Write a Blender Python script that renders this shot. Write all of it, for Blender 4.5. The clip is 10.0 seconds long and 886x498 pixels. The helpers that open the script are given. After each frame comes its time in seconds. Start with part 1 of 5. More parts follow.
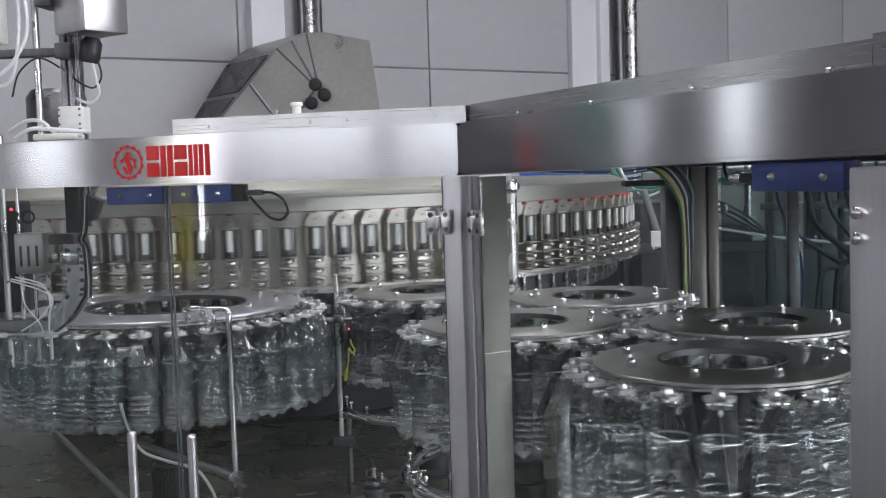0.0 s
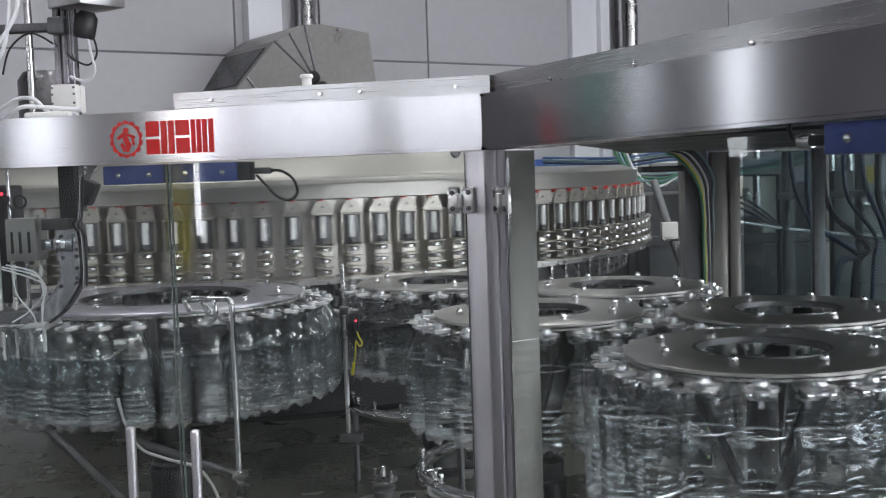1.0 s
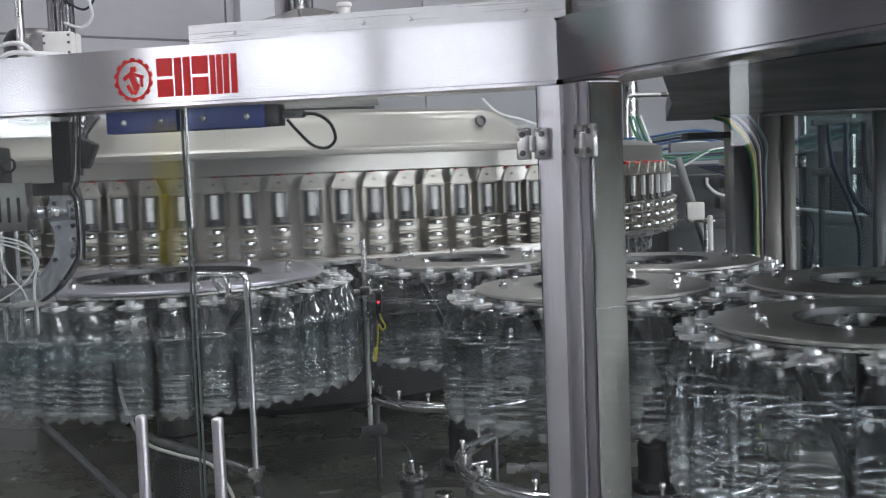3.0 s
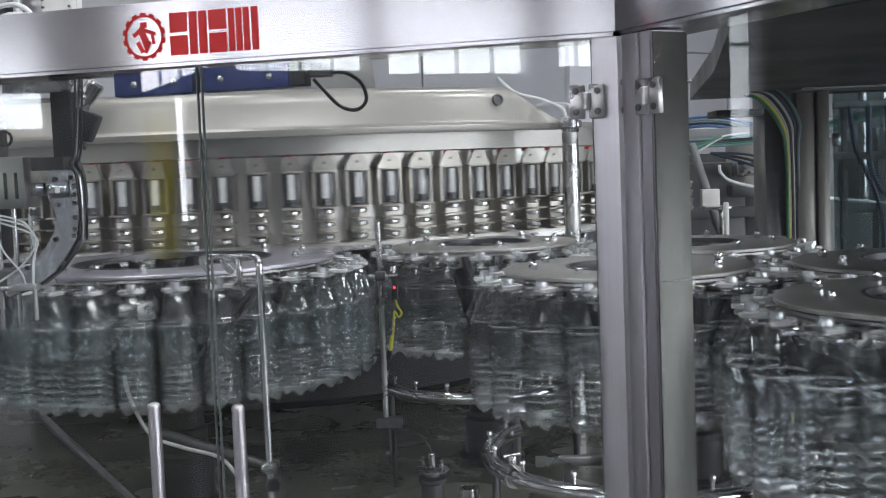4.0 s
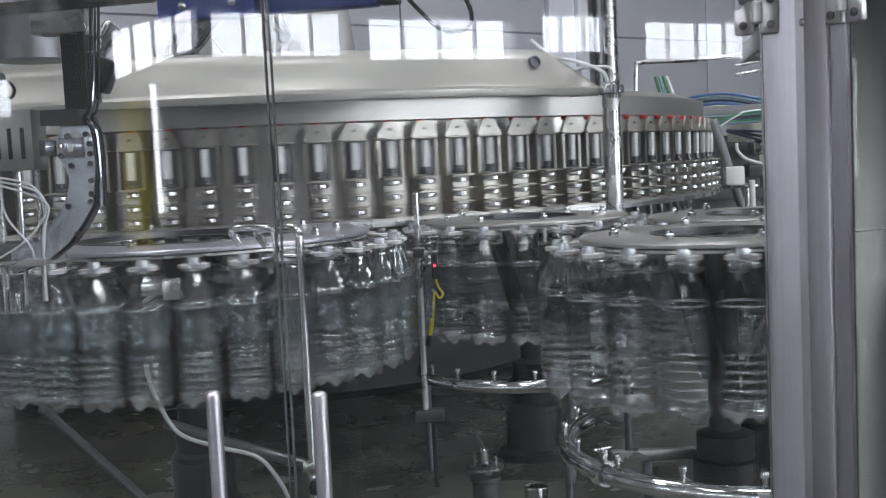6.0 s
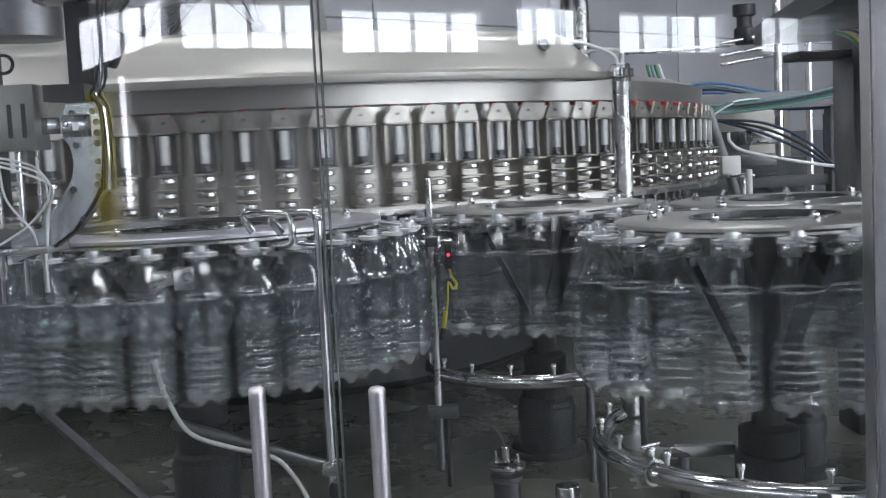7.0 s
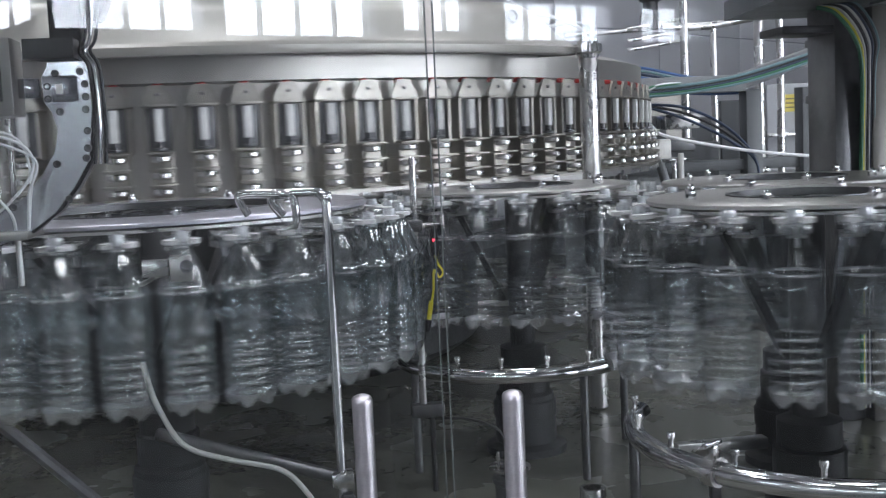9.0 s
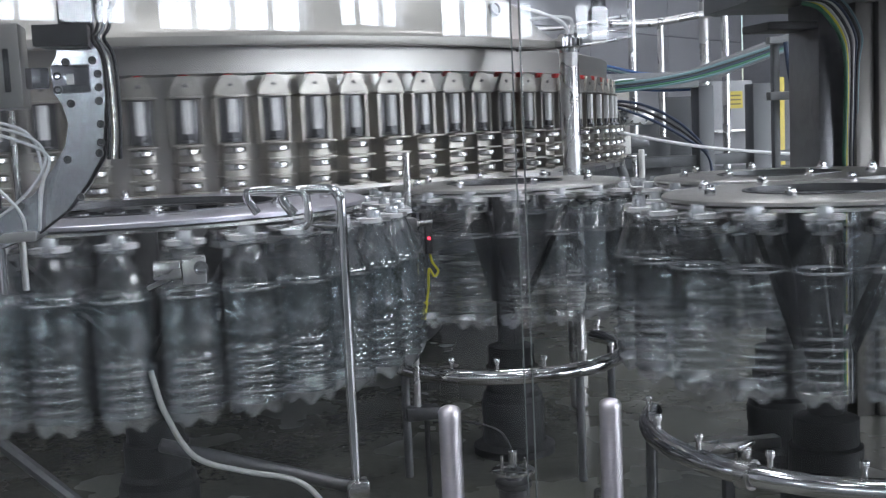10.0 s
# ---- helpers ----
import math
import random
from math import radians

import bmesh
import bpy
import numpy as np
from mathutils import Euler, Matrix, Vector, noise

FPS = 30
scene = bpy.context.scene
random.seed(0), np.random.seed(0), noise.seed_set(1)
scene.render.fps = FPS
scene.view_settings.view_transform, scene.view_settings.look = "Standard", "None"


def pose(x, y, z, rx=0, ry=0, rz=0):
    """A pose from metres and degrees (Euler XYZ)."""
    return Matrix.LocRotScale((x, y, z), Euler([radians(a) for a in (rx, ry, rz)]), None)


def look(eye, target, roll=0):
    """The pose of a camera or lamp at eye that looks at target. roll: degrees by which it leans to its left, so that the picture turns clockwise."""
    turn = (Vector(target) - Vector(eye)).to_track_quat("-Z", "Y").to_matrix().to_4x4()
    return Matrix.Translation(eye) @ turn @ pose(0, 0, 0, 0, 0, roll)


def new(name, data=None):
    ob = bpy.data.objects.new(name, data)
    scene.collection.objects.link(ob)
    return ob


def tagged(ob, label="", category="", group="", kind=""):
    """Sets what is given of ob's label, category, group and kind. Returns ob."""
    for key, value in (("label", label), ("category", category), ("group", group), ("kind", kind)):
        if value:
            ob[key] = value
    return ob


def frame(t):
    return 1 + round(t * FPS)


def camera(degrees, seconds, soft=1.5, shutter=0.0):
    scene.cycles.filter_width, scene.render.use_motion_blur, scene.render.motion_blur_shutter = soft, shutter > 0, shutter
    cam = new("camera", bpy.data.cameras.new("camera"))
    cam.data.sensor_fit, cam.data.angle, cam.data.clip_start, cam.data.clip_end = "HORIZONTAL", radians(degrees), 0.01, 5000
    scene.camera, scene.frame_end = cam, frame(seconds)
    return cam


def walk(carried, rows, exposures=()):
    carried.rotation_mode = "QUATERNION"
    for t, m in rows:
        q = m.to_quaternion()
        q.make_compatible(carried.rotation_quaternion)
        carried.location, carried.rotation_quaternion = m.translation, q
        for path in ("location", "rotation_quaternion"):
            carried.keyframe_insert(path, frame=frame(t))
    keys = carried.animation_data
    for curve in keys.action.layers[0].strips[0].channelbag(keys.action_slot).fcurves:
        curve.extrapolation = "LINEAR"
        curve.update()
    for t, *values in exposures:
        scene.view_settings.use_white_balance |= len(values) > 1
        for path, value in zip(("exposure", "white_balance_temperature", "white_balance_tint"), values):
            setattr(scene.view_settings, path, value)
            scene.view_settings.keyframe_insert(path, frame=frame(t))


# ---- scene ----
# the lens and the camera's way
cam = camera(43.8, 10.0, soft=1.1, shutter=0.33)
PATH = [
    (0, (0.185, -0.123, 1.748), (0.038, 1.867, 1.608), -1.8),
    (0.5, (0.15, -0.047, 1.724), (0.001, 1.943, 1.584), -1.8),
    (1, (0.115, 0.039, 1.7), (-0.023, 2.03, 1.558), -1.9),
    (1.5, (0.079, 0.123, 1.68), (-0.053, 2.113, 1.536), -2.0),
    (2, (0.035, 0.207, 1.655), (-0.09, 2.198, 1.511), -2.0),
    (2.5, (-0.009, 0.283, 1.628), (-0.127, 2.275, 1.484), -2.1),
    (4, (-0.153, 0.531, 1.546), (-0.248, 2.523, 1.396), -2.3),
    (4.5, (-0.206, 0.609, 1.52), (-0.287, 2.601, 1.369), -2.4),
    (5, (-0.271, 0.695, 1.501), (-0.335, 2.688, 1.347), -2.5),
    (5.5, (-0.331, 0.772, 1.485), (-0.379, 2.766, 1.328), -2.6),
    (7, (-0.534, 0.988, 1.441), (-0.495, 2.98, 1.273), -2.8),
    (7.5, (-0.602, 1.048, 1.436), (-0.505, 3.038, 1.26), -2.8),
    (8, (-0.674, 1.117, 1.429), (-0.511, 3.102, 1.248), -2.9),
    (8.5, (-0.749, 1.178, 1.425), (-0.524, 3.157, 1.236), -2.9),
    (9, (-0.831, 1.24, 1.422), (-0.54, 3.209, 1.225), -2.7),
    (9.5, (-0.907, 1.293, 1.423), (-0.551, 3.251, 1.22), -2.6),
    (10, (-0.985, 1.344, 1.427), (-0.558, 3.287, 1.217), -2.6),
]
walk(cam, [(t, look(eye, target, roll)) for t, eye, target, roll in PATH], exposures=[(0, 0.40, 6620, 12), (5, 0.43, 6500, 14), (10, 0.53, 6300, 15)])

# ---- light ----
world = bpy.data.worlds.new("sky")
scene.world = world
world.use_nodes = True
sky = world.node_tree.nodes.new("ShaderNodeTexSky")
sky.sky_type, sky.sun_disc, sky.sun_elevation, sky.sun_rotation = "NISHITA", False, radians(38), radians(200)
world.node_tree.links.new(sky.outputs[0], world.node_tree.nodes["Background"].inputs[0])
world.node_tree.nodes["Background"].inputs[1].default_value = 0.1

WALL_YAW = 39.0
HALL = pose(-0.96, 14.0, 0, 0, 0, WALL_YAW)            # x along the far wall, y away from the hall
HALL_TOP = 7.2


def area(name, m, sx, sy, power, colour=(1, 1, 1)):
    lamp = bpy.data.lights.new(name, "AREA")
    lamp.shape, lamp.size, lamp.size_y, lamp.energy, lamp.color = "RECTANGLE", sx, sy, power, colour
    ob = new(name, lamp)
    ob.matrix_world = m
    return ob


LAMP_POWER = 52.0
CEILING_LAMPS = [(x, y) for x in (-11.0, -7.0, -3.0, 1.5) for y in (-6.5, -10.0, -14.0)]
for lx, ly in CEILING_LAMPS:
    area("hall_lamp", HALL @ pose(lx, ly, HALL_TOP - 0.36), 1.6, 0.6, LAMP_POWER, (0.95, 0.965, 1.0))

# daylight in the tall windows of the south wall
SOUTH_WINDOWS = [(-7.6, -4.6), (-3.4, -0.4), (0.8, 3.8), (5.0, 8.0)]
for wa, wb in SOUTH_WINDOWS:
    area("window_light", HALL @ pose((wa + wb) / 2, -19.96, 2.75, -90, 0, 0) @ pose(0, 0, 0, 180), 2.9, 3.5, 135.0, (0.88, 0.93, 1.0))

# ---- materials ----
def nodes_of(name):
    m = bpy.data.materials.new(name)
    m.use_nodes = True
    nt = m.node_tree
    return m, nt, nt.nodes["Principled BSDF"]


def link(nt, a, b):
    nt.links.new(a, b)


def surface(name, colour, rough=0.4, metal=0.0, grain=0.1, scale=8.0, stretch=(1, 1, 1), bump=0.0, rough_var=0.1, coat=0.0, fine=60.0, brushed=0.0):
    """A surface with grain at two scales, some wear in its gloss and a fine relief."""
    m, nt, b = nodes_of(name)
    co = nt.nodes.new("ShaderNodeTexCoord")
    mp = nt.nodes.new("ShaderNodeMapping")
    mp.inputs["Scale"].default_value = stretch
    link(nt, co.outputs["Object"], mp.inputs[0])
    n1, n2 = nt.nodes.new("ShaderNodeTexNoise"), nt.nodes.new("ShaderNodeTexNoise")
    n1.inputs["Scale"].default_value, n1.inputs["Detail"].default_value = scale, 4
    n2.inputs["Scale"].default_value, n2.inputs["Detail"].default_value = fine, 3
    link(nt, mp.outputs[0], n1.inputs["Vector"]), link(nt, mp.outputs[0], n2.inputs["Vector"])
    add = nt.nodes.new("ShaderNodeMath")
    add.operation = "ADD"
    link(nt, n1.outputs[0], add.inputs[0]), link(nt, n2.outputs[0], add.inputs[1])
    ramp = nt.nodes.new("ShaderNodeMapRange")
    ramp.inputs[1].default_value, ramp.inputs[2].default_value = 0.6, 1.4
    ramp.inputs[3].default_value, ramp.inputs[4].default_value = 1 - grain, 1 + grain
    link(nt, add.outputs[0], ramp.inputs[0])
    mul = nt.nodes.new("ShaderNodeVectorMath")
    mul.operation = "SCALE"
    mul.inputs[0].default_value = colour
    link(nt, ramp.outputs[0], mul.inputs["Scale"])
    link(nt, mul.outputs[0], b.inputs["Base Color"])
    rr = nt.nodes.new("ShaderNodeMapRange")
    rr.inputs[1].default_value, rr.inputs[2].default_value = 0.3, 0.7
    rr.inputs[3].default_value, rr.inputs[4].default_value = max(0.02, rough - rough_var), min(1.0, rough + rough_var)
    link(nt, n1.outputs[0], rr.inputs[0])
    link(nt, rr.outputs[0], b.inputs["Roughness"])
    b.inputs["Metallic"].default_value = metal
    b.inputs["Coat Weight"].default_value = coat
    b.inputs["Anisotropic"].default_value = brushed
    if brushed:
        # brush lines run along the sheet, so gleams spread upright
        tg = nt.nodes.new("ShaderNodeTangent")
        tg.direction_type, tg.axis = "RADIAL", "Z"
        link(nt, tg.outputs[0], b.inputs["Tangent"])
        b.inputs["Anisotropic Rotation"].default_value = 0.25
    if bump:
        bp = nt.nodes.new("ShaderNodeBump")
        bp.inputs["Strength"].default_value, bp.inputs["Distance"].default_value = bump, 0.002
        link(nt, n2.outputs[0], bp.inputs["Height"])
        link(nt, bp.outputs[0], b.inputs["Normal"])
    return m


def clear(name, tint, gloss_rough, body, body_colour, base=0.05, edge=0.8, bend=0.0):
    """Clear sheet: it lets light straight through, shines more at a slant, and has a little milky body."""
    m, nt, b = nodes_of(name)
    nt.nodes.remove(b)
    out = nt.nodes["Material Output"]
    tr, gl, df = nt.nodes.new("ShaderNodeBsdfTransparent"), nt.nodes.new("ShaderNodeBsdfGlossy"), nt.nodes.new("ShaderNodeBsdfTranslucent")
    tr.inputs[0].default_value = (*tint, 1)
    gl.inputs["Roughness"].default_value = gloss_rough
    df.inputs[0].default_value = (*body_colour, 1)
    lw = nt.nodes.new("ShaderNodeLayerWeight")
    lw.inputs[0].default_value = 0.5
    pw = nt.nodes.new("ShaderNodeMath")
    pw.operation = "POWER"
    pw.inputs[1].default_value = 4.0
    link(nt, lw.outputs["Facing"], pw.inputs[0])
    gn = nt.nodes.new("ShaderNodeMapRange")
    gn.inputs[3].default_value, gn.inputs[4].default_value = base, edge
    link(nt, pw.outputs[0], gn.inputs[0])
    m1, m2 = nt.nodes.new("ShaderNodeMixShader"), nt.nodes.new("ShaderNodeMixShader")
    no = nt.nodes.new("ShaderNodeTexNoise")
    no.inputs["Scale"].default_value = 7.0
    co = nt.nodes.new("ShaderNodeTexCoord")
    link(nt, co.outputs["Object"], no.inputs["Vector"])
    bd = nt.nodes.new("ShaderNodeMapRange")
    bd.inputs[1].default_value, bd.inputs[2].default_value = 0.3, 0.7
    bd.inputs[3].default_value, bd.inputs[4].default_value = body * 0.6, body * 1.4
    link(nt, no.outputs[0], bd.inputs[0])
    link(nt, bd.outputs[0], m1.inputs[0])
    if bend:
        # what is filled bends the light behind it
        rf, mb = nt.nodes.new("ShaderNodeBsdfRefraction"), nt.nodes.new("ShaderNodeMixShader")
        rf.inputs["Color"].default_value, rf.inputs["Roughness"].default_value, rf.inputs["IOR"].default_value = (*tint, 1), 0.02, 1.30
        mb.inputs[0].default_value = bend
        link(nt, tr.outputs[0], mb.inputs[1]), link(nt, rf.outputs[0], mb.inputs[2])
        link(nt, mb.outputs[0], m1.inputs[1]), link(nt, df.outputs[0], m1.inputs[2])
    else:
        link(nt, tr.outputs[0], m1.inputs[1]), link(nt, df.outputs[0], m1.inputs[2])
    link(nt, gn.outputs[0], m2.inputs[0])
    link(nt, m1.outputs[0], m2.inputs[1]), link(nt, gl.outputs[0], m2.inputs[2])
    link(nt, m2.outputs[0], out.inputs[0])
    return m


def glow(name, colour, strength):
    m, nt, b = nodes_of(name)
    b.inputs["Base Color"].default_value = (*colour, 1)
    b.inputs["Emission Color"].default_value = (*colour, 1)
    b.inputs["Emission Strength"].default_value = strength
    return m


BRUSHED = surface("brushed_steel", (0.455, 0.444, 0.456), 0.17, 1.0, 0.03, 1.6, (2, 2, 300), 0.0, 0.015, fine=9, brushed=0.9)
COVER_STEEL = surface("cover_steel", (0.52, 0.51, 0.515), 0.26, 1.0, 0.03, 2.0, (2, 2, 300), 0.0, 0.02, fine=9, brushed=0.85)
POST_STEEL = surface("post_steel", (0.55, 0.535, 0.56), 0.36, 1.0, 0.08, 3.0, (60, 60, 1), 0.05, 0.06, fine=30)
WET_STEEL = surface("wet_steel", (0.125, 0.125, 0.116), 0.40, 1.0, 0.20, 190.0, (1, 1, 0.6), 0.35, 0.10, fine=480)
STEEL = surface("stainless_steel", (0.58, 0.57, 0.56), 0.28, 1.0, 0.12, 9.0, (1, 1, 1), 0.05, 0.1)
DISC_STEEL = surface("disc_steel", (0.43, 0.42, 0.40), 0.36, 0.72, 0.12, 6.0, (1, 1, 1), 0.05, 0.08)
PALE_DISC = surface("pale_disc", (0.56, 0.55, 0.61), 0.34, 0.85, 0.1, 6.0, (1, 1, 1), 0.05, 0.08)
CHROME = surface("polished_steel", (0.74, 0.73, 0.74), 0.10, 1.0, 0.06, 12.0, (1, 1, 1), 0.02, 0.05)
SATIN = surface("satin_steel", (0.74, 0.715, 0.74), 0.34, 1.0, 0.08, 14.0, (1, 1, 6), 0.03, 0.06)
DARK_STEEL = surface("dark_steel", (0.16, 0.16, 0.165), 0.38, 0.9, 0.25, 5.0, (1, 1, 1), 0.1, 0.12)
DRUM = surface("drum_steel", (0.56, 0.54, 0.505), 0.34, 1.0, 0.04, 1.5, (1, 1, 3), 0.02, 0.04)
VALVE_STEEL = surface("valve_steel", (0.47, 0.445, 0.40), 0.38, 1.0, 0.12, 20.0, (1, 1, 1), 0.05, 0.1)
CREAM = surface("cream_cover", (0.38, 0.367, 0.335), 0.36, 0.5, 0.07, 3.0, (1, 1, 1), 0.03, 0.08)
WHITE_PLASTIC = surface("white_plastic", (0.78, 0.77, 0.74), 0.35, 0.0, 0.05, 20.0)
RED = surface("red_plastic", (0.52, 0.035, 0.03), 0.4, 0.0, 0.1, 20.0)
LOGO_RED = surface("red_print", (0.62, 0.02, 0.02), 0.45, 0.0, 0.05, 20.0)
BLUE = surface("blue_box", (0.035, 0.055, 0.20), 0.42, 0.0, 0.12, 12.0, bump=0.05)
BLACK = surface("black_plastic", (0.018, 0.018, 0.02), 0.45, 0.0, 0.2, 15.0)
RUBBER = surface("black_cable", (0.02, 0.02, 0.022), 0.5, 0.0, 0.2, 20.0)
GREY_HOSE = surface("grey_hose", (0.48, 0.48, 0.46), 0.5, 0.0, 0.1, 30.0, bump=0.1)
WHITE_HOSE = surface("white_hose", (0.72, 0.73, 0.74), 0.35, 0.0, 0.08, 30.0)
GREEN = surface("green_cable", (0.03, 0.15, 0.07), 0.45, 0.0, 0.1, 20.0)
TEAL = surface("teal_tube", (0.13, 0.22, 0.24), 0.4, 0.0, 0.1, 20.0)
CRATE_BLUE = surface("blue_crate", (0.045, 0.11, 0.36), 0.45, 0.0, 0.1, 8.0)
BLUE_TUBE = surface("blue_tube", (0.06, 0.13, 0.30), 0.4, 0.0, 0.1, 20.0)
NAVY = surface("navy_tube", (0.02, 0.035, 0.07), 0.4, 0.0, 0.1, 20.0)
YELLOW = surface("yellow_cable", (0.62, 0.55, 0.04), 0.45, 0.0, 0.1, 20.0)
YELLOW_PAINT = surface("yellow_paint", (0.66, 0.52, 0.09), 0.5, 0.0, 0.12, 6.0)
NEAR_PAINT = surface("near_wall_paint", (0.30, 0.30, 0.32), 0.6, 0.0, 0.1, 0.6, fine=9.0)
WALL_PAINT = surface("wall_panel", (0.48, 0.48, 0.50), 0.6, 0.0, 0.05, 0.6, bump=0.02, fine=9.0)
TRIM_PAINT = surface("wall_trim", (0.76, 0.77, 0.80), 0.5, 0.0, 0.04, 1.0)
SEAM = surface("seam_shadow_gap", (0.25, 0.25, 0.27), 0.8, 0.0, 0.1, 3.0)
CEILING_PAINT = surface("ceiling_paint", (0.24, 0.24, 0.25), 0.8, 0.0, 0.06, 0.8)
FLOOR_PAINT = surface("floor_resin", (0.10, 0.105, 0.11), 0.4, 0.0, 0.15, 0.9, bump=0.03, fine=14.0)
TABLE = surface("wet_table", (0.115, 0.116, 0.098), 0.26, 0.0, 0.35, 3.0, bump=0.06, rough_var=0.08)
HOOD_STEEL = surface("hood_steel", (0.33, 0.32, 0.31), 0.36, 1.0, 0.12, 2.0, bump=0.03, fine=20.0)
MATT_BLACK = surface("matt_black", (0.022, 0.023, 0.024), 0.55, 0.3, 0.3, 4.0)
GUARD_STEEL = surface("brownish_guard_steel", (0.20, 0.19, 0.175), 0.42, 0.9, 0.12, 6.0, (8, 8, 1), 0.03, 0.08)
FRAME_PAINT = surface("grey_frame_paint", (0.20, 0.205, 0.21), 0.45, 0.0, 0.18, 5.0, bump=0.03)
DARK_FRAME = surface("dark_frame_paint", (0.085, 0.09, 0.095), 0.42, 0.0, 0.25, 5.0, bump=0.04)
PALE_PAINT = surface("pale_cabinet_paint", (0.34, 0.345, 0.36), 0.5, 0.0, 0.08, 3.0)
VALVE_WHITE = surface("valve_white", (0.86, 0.86, 0.85), 0.3, 0.0, 0.06, 30.0)
PALE_STEEL = surface("pale_steel", (0.90, 0.89, 0.90), 0.22, 0.15, 0.08, 30.0)
ROOF_STEEL = surface("dark_roof_steel", (0.065, 0.068, 0.07), 0.45, 0.3, 0.3, 4.0)
DARK_PANEL = surface("dark_window", (0.03, 0.032, 0.035), 0.25, 0.0, 0.2, 3.0)
GLASS = clear("door_glass", (0.95, 0.97, 0.96), 0.0, 0.001, (0.8, 0.85, 0.85), 0.035, 0.45)
TEAL_GLASS = clear("teal_glass", (0.05, 0.45, 0.38), 0.0, 0.001, (0.3, 0.7, 0.6), 0.035, 0.8)
YELLOW_GLASS = clear("yellow_glass", (0.27, 0.25, 0.06), 0.0, 0.02, (0.7, 0.5, 0.1), 0.035, 0.8)
EDGE_GLASS = surface("glass_edge", (0.13, 0.15, 0.145), 0.2, 0.0, 0.1, 10.0)
DULL_YELLOW = surface("dull_yellow_paint", (0.20, 0.165, 0.06), 0.55, 0.0, 0.2, 8.0)
# milky thick foot and neck, brightened; also paints the gleam on the shoulder ring
THICK_GLEAM_PET = clear("bottle_thick_and_gleam", (0.88, 0.90, 0.92), 0.10, 0.55, (0.90, 0.93, 0.98), 0.50, 1.0)
PET = clear("clear_bottle", (0.93, 0.945, 0.955), 0.02, 0.011, (0.84, 0.87, 0.92), 0.09, 0.9)
WATER_PET = clear("filled_bottle", (0.86, 0.90, 0.915), 0.025, 0.035, (0.80, 0.87, 0.94), 0.19, 1.0, 0.35)
# bluish milky wall that paints bright streaks of reflected light on the ribs
RIB_GLEAM_PET = clear("bottle_rib_gleam", (0.90, 0.92, 0.94), 0.05, 0.15, (0.84, 0.89, 0.97), 0.34, 1.0)
LED = glow("led_red", (1.0, 0.03, 0.06), 4.0)
DAYLIGHT = glow("daylight", (0.92, 0.95, 1.0), 8.6)
SOFT_DAYLIGHT = glow("soft_daylight", (0.90, 0.94, 1.0), 4.5)


# ---- mesh helpers ----
def link_mesh(name, bm, material, parent=None, label="", m=None, smooth=40):
    me = bpy.data.meshes.new(name)
    bmesh.ops.recalc_face_normals(bm, faces=bm.faces)
    bm.to_mesh(me)
    bm.free()
    me.materials.append(material)
    if smooth:
        me.shade_smooth()
        me.set_sharp_from_angle(angle=radians(smooth))
    ob = new(name, me)
    if parent is not None:
        ob.parent = parent
    if m is not None:
        ob.matrix_basis = m
    if label:
        ob["label"] = label
    return ob


def part(name, bm, material, parent, label="", m=None, smooth=40):
    return link_mesh(name, bm, material, parent, label, m, smooth)


def again(ob, parent, m):
    """One more piece on the same mesh."""
    o = new(ob.name.split(".")[0], ob.data)
    o.parent = parent
    o.matrix_basis = m
    if "label" in ob:
        o["label"] = ob["label"]
    return o


def empty(name, m, label, category, group="", kind=""):
    ob = new(name)
    ob.matrix_basis = m
    ob.empty_display_size = 0.1
    return tagged(ob, label, category, group, kind)


def box(bm, x0, x1, y0, y1, z0, z1, bev=0.0, m=None):
    r = bmesh.ops.create_cube(bm, size=1.0)
    vs = r["verts"]
    for v in vs:
        v.co = Vector(((x0 + x1) / 2 + v.co.x * (x1 - x0), (y0 + y1) / 2 + v.co.y * (y1 - y0), (z0 + z1) / 2 + v.co.z * (z1 - z0)))
    if bev:
        es = list({e for v in vs for e in v.link_edges})
        r2 = bmesh.ops.bevel(bm, geom=es, offset=bev, segments=2, affect="EDGES", profile=0.5)
        vs = list({v for f in r2["faces"] for v in f.verts} | {v for v in vs if v.is_valid})
    if m is not None:
        bmesh.ops.transform(bm, matrix=m, verts=vs)
    return vs


def boxed(x0, x1, y0, y1, z0, z1, bev=0.0, m=None):
    bm = bmesh.new()
    box(bm, x0, x1, y0, y1, z0, z1, bev, m)
    return bm


def lathe(bm, profile, n=24, a0=0.0, a1=360.0, centre=(0, 0, 0)):
    """Turns (r, z) points round the z axis; closed when it goes the whole way round."""
    full = abs(a1 - a0) >= 359.9
    rings = []
    for k in range(n if full else n + 1):
        a = radians(a0 + (a1 - a0) * k / n)
        rings.append([bm.verts.new((centre[0] + r * math.cos(a), centre[1] + r * math.sin(a), centre[2] + z)) for r, z in profile])
    for k in range(n):
        p, q = rings[k], rings[(k + 1) % len(rings)]
        for i in range(len(profile) - 1):
            ra, rb = profile[i][0], profile[i + 1][0]
            if ra < 1e-6 and rb < 1e-6:
                continue
            vs = [p[i], q[i], q[i + 1], p[i + 1]]
            bm.faces.new(vs)
    bmesh.ops.remove_doubles(bm, verts=bm.verts, dist=1e-5)
    return bm


def turned(profile, n=24, a0=0.0, a1=360.0, centre=(0, 0, 0)):
    return lathe(bmesh.new(), profile, n, a0, a1, centre)


